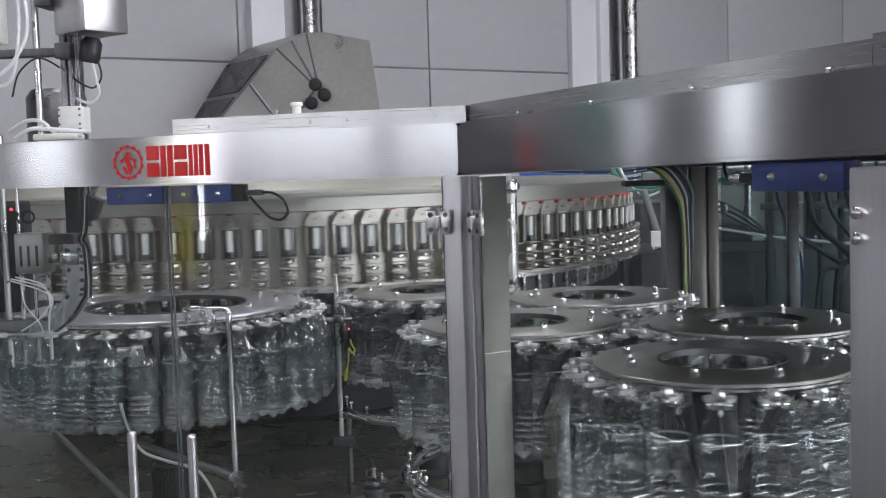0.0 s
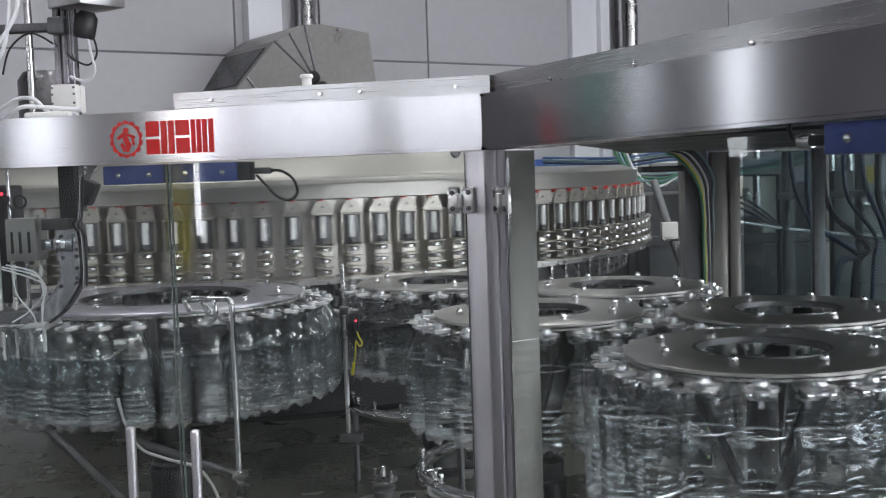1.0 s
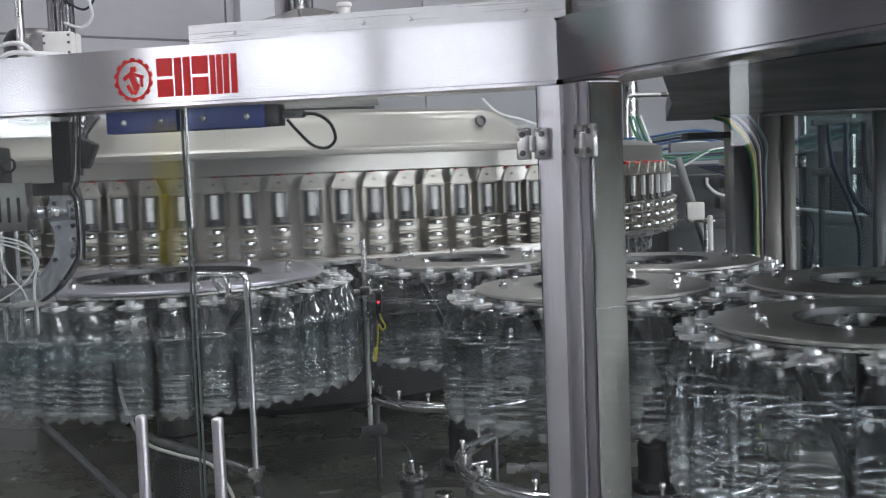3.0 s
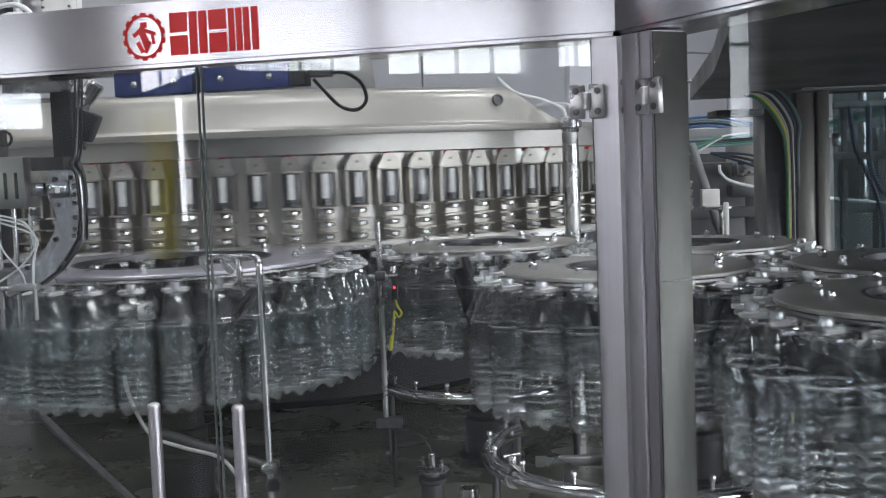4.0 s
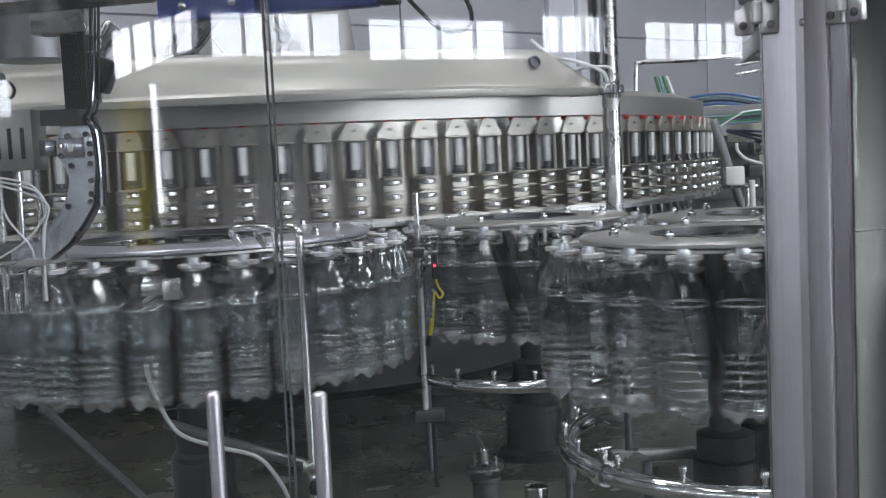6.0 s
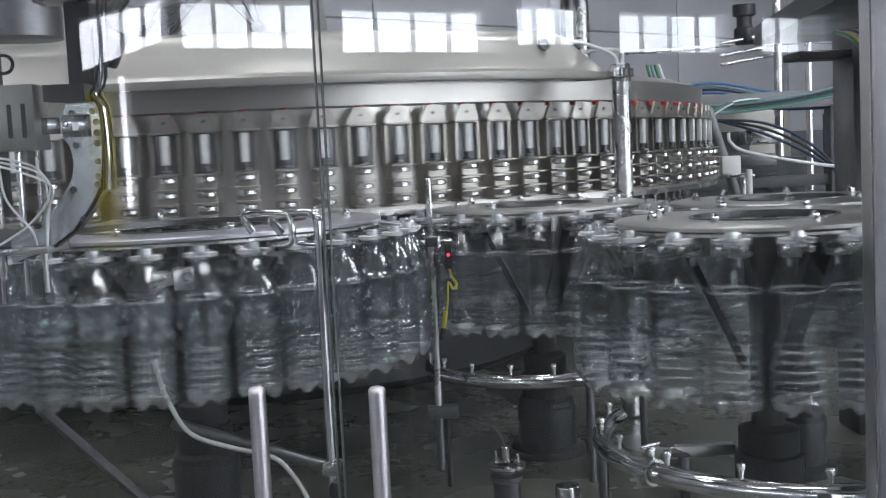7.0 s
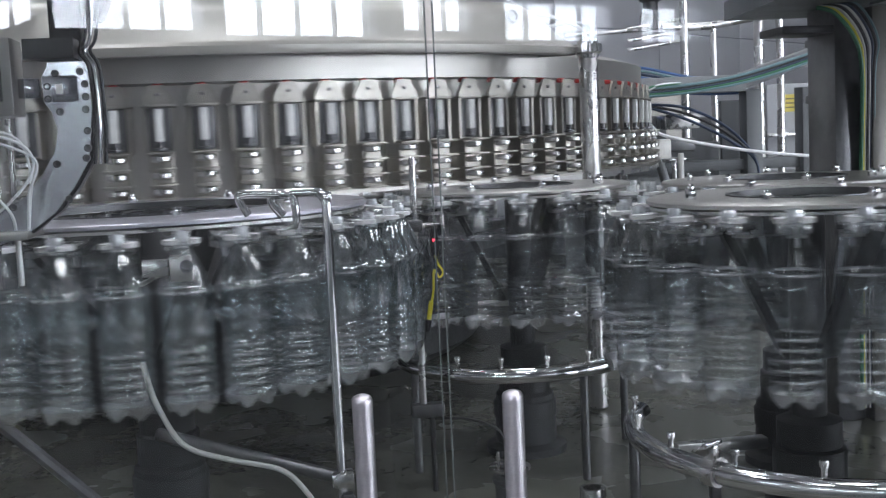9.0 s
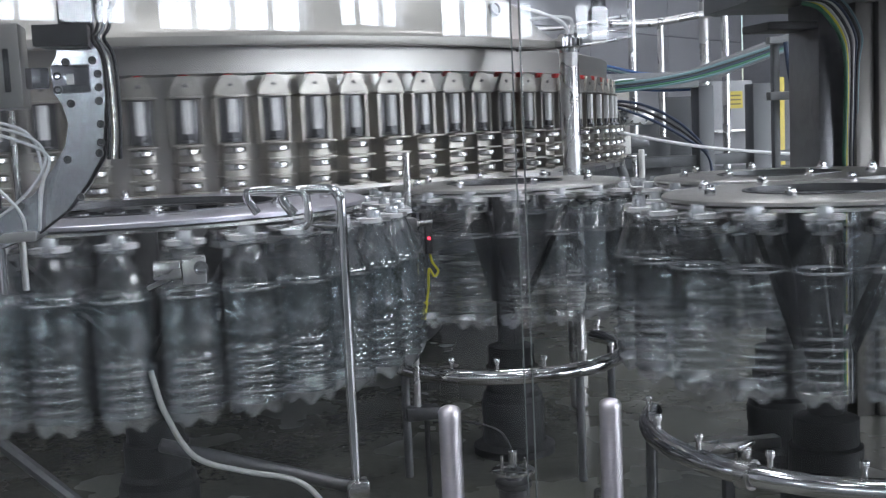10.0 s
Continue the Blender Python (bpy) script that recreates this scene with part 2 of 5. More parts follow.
def rod(bm, a, b, r, n=12):
    """A solid round bar from a to b."""
    a, b = Vector(a), Vector(b)
    d = (b - a)
    m = Matrix.Translation(a) @ d.to_track_quat("Z", "Y").to_matrix().to_4x4()
    h, e = d.length, min(r * 0.25, d.length * 0.2)
    tmp = turned([(0, 0), (r - e, 0), (r, e), (r, h - e), (r - e, h), (0, h)], n)
    bmesh.ops.transform(tmp, matrix=m, verts=tmp.verts)
    me = bpy.data.meshes.new("tmp")
    tmp.to_mesh(me)
    tmp.free()
    bm.from_mesh(me)
    bpy.data.meshes.remove(me)
    return bm


def rods(pairs, r, n=12):
    bm = bmesh.new()
    for a, b in pairs:
        rod(bm, a, b, r, n)
    return bm


def tube(points, r, n=10, steps=8, closed=False):
    """A round tube along a smooth line through the points."""
    P = [Vector(p) for p in points]
    line = []
    k = len(P)
    for i in range(k if closed else k - 1):
        p0, p1, p2, p3 = (P[(i - 1) % k], P[i], P[(i + 1) % k], P[(i + 2) % k]) if closed else (P[max(i - 1, 0)], P[i], P[i + 1], P[min(i + 2, k - 1)])
        for s in range(steps):
            u = s / steps
            line.append(0.5 * ((2 * p1) + (p2 - p0) * u + (2 * p0 - 5 * p1 + 4 * p2 - p3) * u * u + (3 * p1 - p0 - 3 * p2 + p3) * u ** 3))
    if not closed:
        line.append(P[-1])
    bm = bmesh.new()
    rings, normal = [], None
    for i, p in enumerate(line):
        a, b = (line[i - 1] if i or closed else line[0]), (line[(i + 1) % len(line)] if i + 1 < len(line) or closed else line[-1])
        d = (b - a).normalized()
        if normal is None:
            normal = d.orthogonal().normalized()
        normal = (normal - d * normal.dot(d)).normalized()
        side = d.cross(normal)
        rings.append([bm.verts.new(p + (normal * math.cos(2 * math.pi * j / n) + side * math.sin(2 * math.pi * j / n)) * r) for j in range(n)])
    for i in range(len(rings) if closed else len(rings) - 1):
        p, q = rings[i], rings[(i + 1) % len(rings)]
        for j in range(n):
            bm.faces.new((p[j], p[(j + 1) % n], q[(j + 1) % n], q[j]))
    if not closed:
        bm.faces.new(rings[0]), bm.faces.new(rings[-1])
    return bm


def prism(points, z0, z1):
    """A plan outline raised from z0 to z1."""
    bm = bmesh.new()
    lo, hi = [bm.verts.new((x, y, z0)) for x, y in points], [bm.verts.new((x, y, z1)) for x, y in points]
    bm.faces.new(lo), bm.faces.new(hi)
    for i in range(len(points)):
        j = (i + 1) % len(points)
        bm.faces.new((lo[i], lo[j], hi[j], hi[i]))
    return bm


def bolt_mesh(r, h):
    return turned([(0, h), (r * 0.7, h), (r, h * 0.75), (r, 0.0), (0, 0)], 8)


# ---- the hall ----
def hall():
    W, D = 15.0, 20.0
    f = prism([(-W - 2, 1.0), (W + 2, 1.0), (W + 2, -D - 2), (-W - 2, -D - 2)], -0.2, 0.0)
    tagged(link_mesh("floor", f, FLOOR_PAINT, m=HALL, smooth=0), "grey resin factory floor", "floor", kind="structure")
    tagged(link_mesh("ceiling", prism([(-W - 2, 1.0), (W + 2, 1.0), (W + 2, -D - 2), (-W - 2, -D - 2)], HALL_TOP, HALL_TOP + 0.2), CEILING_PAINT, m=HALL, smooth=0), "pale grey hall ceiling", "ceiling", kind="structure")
    # far wall: panels with recessed seams
    tall = [(-14.85, -14.35, None), (-13.20, -12.95, None), (-12.55, -12.35, TEAL_GLASS)]
    bm, x = bmesh.new(), -W - 2
    for a, b, _ in tall:
        box(bm, x, a, 0.03, 0.3, 0, HALL_TOP), box(bm, a, b, 0.03, 0.3, 0, 1.75), box(bm, a, b, 0.03, 0.3, 4.6, HALL_TOP)
        x = b
    box(bm, x, W, 0.03, 0.3, 0, HALL_TOP)
    wall = tagged(link_mesh("wall_north", bm, SEAM, m=HALL, smooth=0), "pale grey panelled factory wall with thin seams", "wall", kind="structure")
    for k, (a, b, glass) in enumerate(tall):
        w = empty("window_%d" % (k + 16), HALL @ pose(a, 0.2, 1.75), "tall narrow teal window" if glass else "tall narrow bright window", "window", "tall windows", "structure")
        p = part("pane", boxed(0.003, b - a - 0.003, -0.004, 0.004, 0.003, 2.847), glass or GLASS, w, smooth=0)
        p.visible_shadow = False
        part("window_frame", boxed(0.003, b - a - 0.003, -0.03, 0.03, 1.15, 1.19), TRIM_PAINT, w, smooth=0)
    tagged(link_mesh("backdrop", boxed(-15.5, -12.0, 0.8, 0.85, 0.1, 6.5), SOFT_DAYLIGHT, m=HALL, smooth=0), "bright overcast sky outside the narrow windows", "sky", kind="structure")
    xs = [-12.3, -11.0, -8.4, -5.5, -2.62, 0.0, 2.9, 5.67, 8.6, 11.5, 14.9]
    zs = [0.02, 3.06, HALL_TOP - 0.02]
    for i in range(len(xs) - 1):
        for j in range(2):
            part("panel", boxed(xs[i] + 0.012, xs[i + 1] - 0.012, 0.0, 0.04, zs[j] + 0.012, zs[j + 1] - 0.012, 0.006), WALL_PAINT, wall)
    for x0, x1, d in ((-2.52, -2.10, 0.16), (2.34, 2.80, 0.10), (2.80, 2.97, 0.18)):
        tagged(link_mesh("wall_trim", boxed(x0, x1, -d, -0.002, 0, HALL_TOP, 0.01), TRIM_PAINT, m=HALL, smooth=0), "white boxed duct cover on the wall", "duct cover", kind="structure")
    for x, r in ((-1.88, 0.045), (-1.77, 0.07), (-1.66, 0.05), (3.2, 0.07), (3.42, 0.10)):
        bm = rods([((x, -0.14, 0.02), (x, -0.14, HALL_TOP - 0.02))], r, 14)
        dark = x in (-1.88, -1.66, 3.2)
        tagged(link_mesh("wall_pipe", bm, DARK_STEEL if dark else STEEL, m=HALL), "dark steel riser pipe on the wall" if dark else "bright steel riser pipe on the wall", "pipe", "riser pipes")
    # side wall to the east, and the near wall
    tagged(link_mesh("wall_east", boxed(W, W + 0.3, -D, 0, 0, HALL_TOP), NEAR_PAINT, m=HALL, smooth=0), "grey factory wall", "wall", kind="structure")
    bm = bmesh.new()
    lo, hi, x = 0.9, 4.6, -W - 2
    for a, b in SOUTH_WINDOWS:
        box(bm, x, a, -D - 0.3, -D, 0, HALL_TOP), box(bm, a, b, -D - 0.3, -D, 0, lo), box(bm, a, b, -D - 0.3, -D, hi, HALL_TOP)
        x = b
    box(bm, x, W + 2, -D - 0.3, -D, 0, HALL_TOP)
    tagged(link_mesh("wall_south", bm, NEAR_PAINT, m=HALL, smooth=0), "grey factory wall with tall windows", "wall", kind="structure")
    for k, (a, b) in enumerate(SOUTH_WINDOWS):
        w = empty("window_%d" % (k + 11), HALL @ pose(a, -D - 0.15, lo), "tall bright factory window", "window", "tall windows", "structure")
        bm = bmesh.new()
        for i in range(4):
            c = (b - a) * i / 3
            box(bm, max(0, c - 0.04), min(b - a, c + 0.04), -0.04, 0.04, 0, hi - lo)
        part("window_frame", bm, TRIM_PAINT, w, smooth=0)
    tagged(link_mesh("backdrop", boxed(-10, 10, -D - 0.95, -D - 0.9, 0.1, 6.0), SOFT_DAYLIGHT, m=HALL, smooth=0), "bright overcast sky outside the tall windows", "sky", kind="structure")
    for lx, ly in CEILING_LAMPS:
        e = empty("ceiling_lamp", HALL @ pose(lx, ly, HALL_TOP), "white rectangular hall lamp under the ceiling", "lamp", "hall lamps")
        part("housing", boxed(-0.8, 0.8, -0.3, 0.3, -0.3, -0.002, 0.02), TRIM_PAINT, e)


# window wall: a point on it, and its way
WIN = pose(-5.7, -6.2, 0, 0, 0, WALL_YAW - 90)          # x along the wall, y outwards is -y


def window_wall():
    """The wall with the high windows, with the openings cut through."""
    x0, x1, ztop, t = -16.0, 16.0, HALL_TOP, 0.3
    wins = [(-6.4, -4.9, 2.55, 3.02, 4), (-3.75, -3.25, 2.05, 2.42, 1), (-1.37, 0.07, 2.60, 3.07, 4), (0.30, 2.05, 2.56, 3.02, 4), (2.40, 3.35, 2.64, 3.08, 3), (3.8, 5.5, 2.55, 3.02, 4), (6.0, 7.6, 2.55, 3.02, 4), (8.2, 9.8, 2.55, 3.02, 4)]
    bm = bmesh.new()
    edges = x0
    # a slanted strip of panes over a narrow slit of light
    sa, sb = -2.32, -1.50
    for a, b, z0, z1 in ((-2.31, -2.02, 0, 0.7), (-2.31, -2.02, 2.2, 2.36), (sa, -2.31, 0, 2.36), (-2.02, -2.0, 0, 2.36), (-2.0, -1.89, 0, 1.08), (-1.89, sb, 0, 2.36), (sa, sb, 3.14, ztop)):
        box(bm, a, b, -t, 0, z0, z1)
    for outline in ([(sa, 2.36), (sb, 2.36), (sb, 2.70), (sa, 2.39)], [(sa, 2.86), (sb, 3.09), (sb, 3.14), (sa, 3.14)]):
        lo, hi = [bm.verts.new((x, -t, z)) for x, z in outline], [bm.verts.new((x, 0, z)) for x, z in outline]
        bm.faces.new(lo), bm.faces.new(hi)
        for i in range(4):
            bm.faces.new((lo[i], lo[(i + 1) % 4], hi[(i + 1) % 4], hi[i]))
    sw = empty("window_10", WIN, "slanted strip of four bright panes", "window", "factory windows", "structure")
    fb = bmesh.new()
    for i in range(1, 4):
        x = sa + (sb - sa) * i / 4
        box(fb, x - 0.014, x + 0.014, -0.18, -0.12, 2.42, 3.1)
    part("window_frame", fb, TRIM_PAINT, sw, smooth=0)
    for a, b, z0, z1, n in wins:
        if edges < sa < a:
            box(bm, edges, sa, -t, 0, 0, ztop)
            edges = sb
        box(bm, edges, a, -t, 0, 0, ztop)
        box(bm, a, b, -t, 0, 0, z0), box(bm, a, b, -t, 0, z1, ztop)
        edges = b
    box(bm, edges, x1, -t, 0, 0, ztop)
    tagged(link_mesh("wall_west", bm, WALL_PAINT, m=WIN, smooth=0), "pale factory wall with a row of high windows", "wall", kind="structure")
    for k, (a, b, z0, z1, n) in enumerate(wins):
        w = empty("window_%d" % (k + 1), WIN @ pose(a, -0.15, z0), "bright factory window with %s" % ("four panes" if n == 4 else "three panes" if n == 3 else "one narrow pane"), "window", "factory windows", "structure")
        L, H = b - a, z1 - z0
        bm = bmesh.new()
        for i in range(n + 1):
            c = L * i / n
            box(bm, max(0.0, c - 0.014), min(L, c + 0.014), -0.03, 0.03, 0.0, H)
        box(bm, 0, L, -0.032, 0.032, 0, 0.015), box(bm, 0, L, -0.032, 0.032, H - 0.015, H)
        part("window_frame", bm, TRIM_PAINT, w, smooth=0)
        for i in range(n):
            p = part("pane", boxed(L * i / n + 0.0145, L * (i + 1) / n - 0.0145, -0.005, 0.003, 0.016, H - 0.016), GLASS, w, smooth=0)
            p.visible_shadow = False
    tagged(link_mesh("backdrop", boxed(-9, 12, -0.75, -0.70, 0.6, 5.0), DAYLIGHT, m=WIN, smooth=0), "bright overcast sky outside the windows", "sky", kind="structure")
    yw = empty("window_19", WIN @ pose(-2.31, -0.15, 0.7), "tall yellow-tinted window beside the slit of light", "window", "factory windows", "structure")
    p = part("pane", boxed(0.003, 0.287, -0.005, 0.003, 0.003, 1.497), YELLOW_GLASS, yw, smooth=0)
    p.visible_shadow = False


# ---- the guard round the machine ----
CORNER = (0.046, 2.283)
LEFT = pose(*CORNER, 0, 0, 0, -12.7)                    # x to the right along the guard, y into the machine
RIGHT = pose(*CORNER, 0, 0, 0, -57.7)
BEAM0, BEAM1 = 1.739, 1.853


def in_plan(m, x, y):
    v = m @ Vector((x, y, 0))
    return (v.x, v.y)


def beams():
    a22 = math.tan(radians(22.5))
    d = 0.13
    b = empty("header_beam", LEFT, "brushed stainless header beam with a red crest and lettering", "beam", "header beams")
    bm = prism([(-2.9, 0), (0.0, 0), (d * a22, d), (-2.9, d)], BEAM0, BEAM1)
    bmesh.ops.bevel(bm, geom=[e for e in bm.edges if abs(e.verts[0].co.z - e.verts[1].co.z) < 1e-5], offset=0.0065, segments=2, affect="EDGES")
    part("beam_body", bm, BRUSHED, b)
    bm = prism([(-0.715, 0.03), (0.012, 0.03), (0.012 + 0.1 * a22, d), (-0.715, d)], BEAM1 + 0.001, 1.892)
    part("top_cover", bm, COVER_STEEL, b, "pale steel top cover strip")
    bo = part("cover_bolt", bolt_mesh(0.004, 0.006), CHROME, b, m=pose(-0.62, 0.03, 1.872, 90))
    for x in (-0.36, -0.27, -0.06):
        again(bo, b, pose(x, 0.03, 1.872, 90))
    crest(b)
    r = empty("header_beam", RIGHT @ pose(0, 0, BEAM0, 0, -0.7, 0) @ pose(0, 0, -BEAM0), "brushed stainless header beam over the wet side door", "beam", "header beams")
    bm = prism([(0.0, 0), (3.0, 0), (3.0, d), (-d * a22, d)], BEAM0, BEAM1)
    bmesh.ops.bevel(bm, geom=[e for e in bm.edges if abs(e.verts[0].co.z - e.verts[1].co.z) < 1e-5], offset=0.0065, segments=2, affect="EDGES")
    part("beam_body", bm, BRUSHED, r)
    part("top_cover", prism([(0.0, 0.035), (1.08, 0.035), (1.08, d), (-0.04, d)], BEAM1 + 0.001, 1.893), COVER_STEEL, r)
    part("top_cover", prism([(1.09, 0.025), (2.9, 0.025), (2.9, d), (1.09, d)], BEAM1 + 0.001, 1.898), COVER_STEEL, r)
    bo = part("cover_bolt", bolt_mesh(0.006, 0.009), CHROME, r, m=pose(0.22, 0.02, BEAM1))
    for x in (0.47, 0.74, 1.02):
        again(bo, r, pose(x, 0.02, BEAM1))


def text_mesh(name, body, size, material, parent, m, sx=1.0, label="", thick=0.0006):
    cu = bpy.data.curves.new(name, "FONT")
    cu.body, cu.size, cu.extrude, cu.offset = body, size, thick, 0.012 * size
    tmp = new("tmp_text", cu)
    dg = bpy.context.evaluated_depsgraph_get()
    me = bpy.data.meshes.new_from_object(tmp.evaluated_get(dg))
    bpy.data.objects.remove(tmp)
    me.materials.clear()
    me.materials.append(material)
    ob = new(name, me)
    if parent is not None:
        ob.parent = parent
    ob.matrix_basis = m @ Matrix.Diagonal((sx, 1, 1, 1))
    if label:
        ob["label"] = label
    return ob


def crest(b):
    """The red round crest and the block lettering as plain bars and shapes."""
    bm = bmesh.new()
    lathe(bm, [(0.034, 0), (0.038, 0), (0.038, 0.001), (0.034, 0.001), (0.034, 0)], 40)
    for i in range(14):
        box(bm, -0.005, 0.005, 0.036, 0.0415, 0, 0.001, m=pose(0, 0, 0, 0, 0, i * 360 / 14))
    # plain heraldic patch inside
    for (x, y, w, h, a) in ((0, -0.002, 0.012, 0.036, 20), (-0.012, 0.008, 0.022, 0.007, 35), (0.010, 0.008, 0.026, 0.006, -20), (0.006, -0.018, 0.007, 0.022, -25), (-0.008, -0.018, 0.007, 0.020, 30), (0.0, 0.02, 0.012, 0.010, 0), (0.017, -0.004, 0.005, 0.02, 10)):
        box(bm, -w / 2, w / 2, -h / 2, h / 2, 0, 0.001, m=pose(x, y, 0, 0, 0, a))
    part("crest", bm, LOGO_RED, b, "red gear-edged crest", pose(-0.821, -0.0006, 1.793, 90), smooth=0)
    # block shapes in place of the maker's lettering
    z0, z1 = 1.757, 1.830
    x, w, gap = -0.770, 0.0285, 0.0045
    h = z1 - z0
    # solid and slit upright blocks
    shapes = [[(0, 0, 1, .46), (0, .54, 1, 1)], [(0, 0, .44, 1), (.56, 0, 1, 1)], [(0, 0, 1, .46), (0, .54, 1, 1)], [(0, 0, .28, 1), (.36, 0, .64, 1), (.72, 0, 1, 1)], [(0, 0, 1, 1)]]
    for k, rects in enumerate(shapes):
        ww = w * (1.35 if k == 3 else 0.42 if k == 4 else 1.15)
        bm = bmesh.new()
        for i, (a, c, e, g) in enumerate(rects):
            box(bm, x + a * ww, x + e * ww, -0.0016 - 0.00005 * i, -0.0002, z0 + c * h, z0 + g * h)
        part("red_block", bm, LOGO_RED, b, "red printed block", smooth=0)
        x += ww + gap


def corner_post():
    p = empty("guard_post", pose(0, 0, 0), "square stainless corner post with folded edges", "post", "guard posts")
    pts = [in_plan(LEFT, -0.038, 0.003), in_plan(LEFT, -0.002, 0.003), in_plan(RIGHT, 0.003, 0.004), in_plan(RIGHT, 0.081, 0.002), in_plan(RIGHT, 0.081, 0.069), in_plan(LEFT, 0.03, 0.09), in_plan(LEFT, -0.038, 0.09)]
    bm = prism(pts, 0.02, BEAM0 - 0.002)
    bmesh.ops.bevel(bm, geom=[e for e in bm.edges if abs(e.verts[0].co.z - e.verts[1].co.z) > 0.1], offset=0.003, segments=2, affect="EDGES")
    part("post_body", bm, POST_STEEL, p)
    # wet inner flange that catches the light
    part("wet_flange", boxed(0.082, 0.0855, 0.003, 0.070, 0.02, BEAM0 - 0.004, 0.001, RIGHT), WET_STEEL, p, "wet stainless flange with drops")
    part("flange_seam", boxed(0.0855, 0.0859, 0.004, 0.069, 1.3555, 1.3575, 0, RIGHT), CHROME, p)
    part("cover_strip", boxed(0.018, 0.054, -0.004, 0.0025, 0.02, BEAM0 - 0.003, 0.002, RIGHT), POST_STEEL, p)
    sc = part("screw", bolt_mesh(0.005, 0.003), CHROME, p, m=RIGHT @ pose(0.012, 0.003, 1.665, 90))
    again(sc, p, RIGHT @ pose(0.012, 0.003, 1.622, 90))
    # the next post along the right side
    q = empty("guard_post", RIGHT, "square stainless post beside the side door", "post", "guard posts")
    part("post_body", boxed(1.072, 1.19, -0.004, 0.09, 0.02, BEAM0 - 0.002, 0.004), POST_STEEL, q)
    sc = part("bolt", bolt_mesh(0.009, 0.008), CHROME, q, m=pose(1.088, -0.004, 1.677, 90))
    again(sc, q, pose(1.088, -0.004, 1.643, 90))
    again(sc, q, pose(1.15, -0.004, 1.677, 90))
    again(sc, q, pose(1.15, -0.004, 1.643, 90))
    q = empty("guard_post", LEFT, "square stainless post at the end of the doors", "post", "guard posts")
    part("post_body", boxed(-1.95, -1.86, 0.003, 0.09, 0.02, BEAM0 - 0.002, 0.004), POST_STEEL, q)


def hinge(parent, m):
    """A block hinge with two leaves and screws; x across, z up, on a face at y = 0."""
    h = part("hinge", boxed(-0.0275, -0.003, -0.012, -0.001, -0.027, 0.027, 0.003), STEEL, parent, "cast stainless block hinge", m)
    part("leaf", boxed(0.003, 0.0275, -0.012, -0.001, -0.027, 0.027, 0.003), STEEL, h)
    part("knuckle", rods([((0, -0.014, -0.014), (0, -0.014, 0.014))], 0.007, 12), STEEL, h)
    s = part("hinge_screw", bolt_mesh(0.0055, 0.003), DARK_STEEL, h, m=pose(-0.017, -0.012, 0.016, 90))
    for x, z in ((-0.017, -0.016), (0.017, 0.016), (0.017, -0.016)):
        again(s, h, pose(x, -0.012, z, 90))


def handle(parent, x):
    bm = tube([(x, -0.068, 0.70), (x, -0.068, 0.9), (x, -0.068, 1.149)], 0.0112, 16, 3)
    hd = part("handle", bm, SATIN, parent, "polished vertical bar handle")
    part("handle_cap", turned([(0.0113, 0), (0.0113, 0.003), (0.0095, 0.0065), (0.005, 0.0085), (0, 0.009)], 16), SATIN, hd, m=pose(x, -0.068, 1.148))
    so = part("standoff", rods([((x, -0.066, 0.78), (x, -0.004, 0.78))], 0.008), CHROME, hd)


def doors():
    d = empty("glass_door", LEFT, "clear glass guard door with a vertical bar handle", "door", "guard doors")
    g = part("pane", boxed(-0.716, -0.040, 0.000, 0.008, 0.32, BEAM0 - 0.004, 0.0008), GLASS, d, "clear door glass with faint reflections", smooth=0)
    part("glass_edge", boxed(-0.7178, -0.7165, 0.000, 0.008, 0.32, BEAM0 - 0.004), EDGE_GLASS, d, smooth=0)
    part("glass_edge", boxed(-0.0395, -0.0385, 0.000, 0.006, 0.32, BEAM0 - 0.004), EDGE_GLASS, d, smooth=0)
    hinge(d, pose(-0.046, 0.0, 1.638))
    handle(d, -0.646)
    d2 = empty("glass_door", LEFT, "clear glass guard door meeting its neighbour", "door", "guard doors")
    g2 = part("pane", boxed(-1.855, -0.7265, 0.0, 0.008, 0.32, BEAM0 - 0.004, 0.0008), GLASS, d2, "clear door glass with faint reflections", smooth=0)
    part("glass_edge", boxed(-0.7263, -0.725, 0.000, 0.008, 0.32, BEAM0 - 0.004), EDGE_GLASS, d2, smooth=0)
    handle(d2, -0.806)
    d3 = empty("glass_door", RIGHT, "clear glass side door of the guard", "door", "guard doors")
    g3 = part("pane", boxed(0.088, 1.070, 0.0, 0.008, 0.32, BEAM0 - 0.004, 0.0008), GLASS, d3, "clear door glass with faint reflections", smooth=0)
    hinge(d3, pose(0.088, -0.004, 1.638))
    d4 = empty("glass_door", RIGHT, "clear glass side door of the guard", "door", "guard doors")
    g4 = part("pane", boxed(1.192, 2.9, 0.0, 0.008, 0.32, BEAM0 - 0.004, 0.0008), GLASS, d4, smooth=0)
    for o in (g, g2, g3, g4):
        o.visible_shadow = False


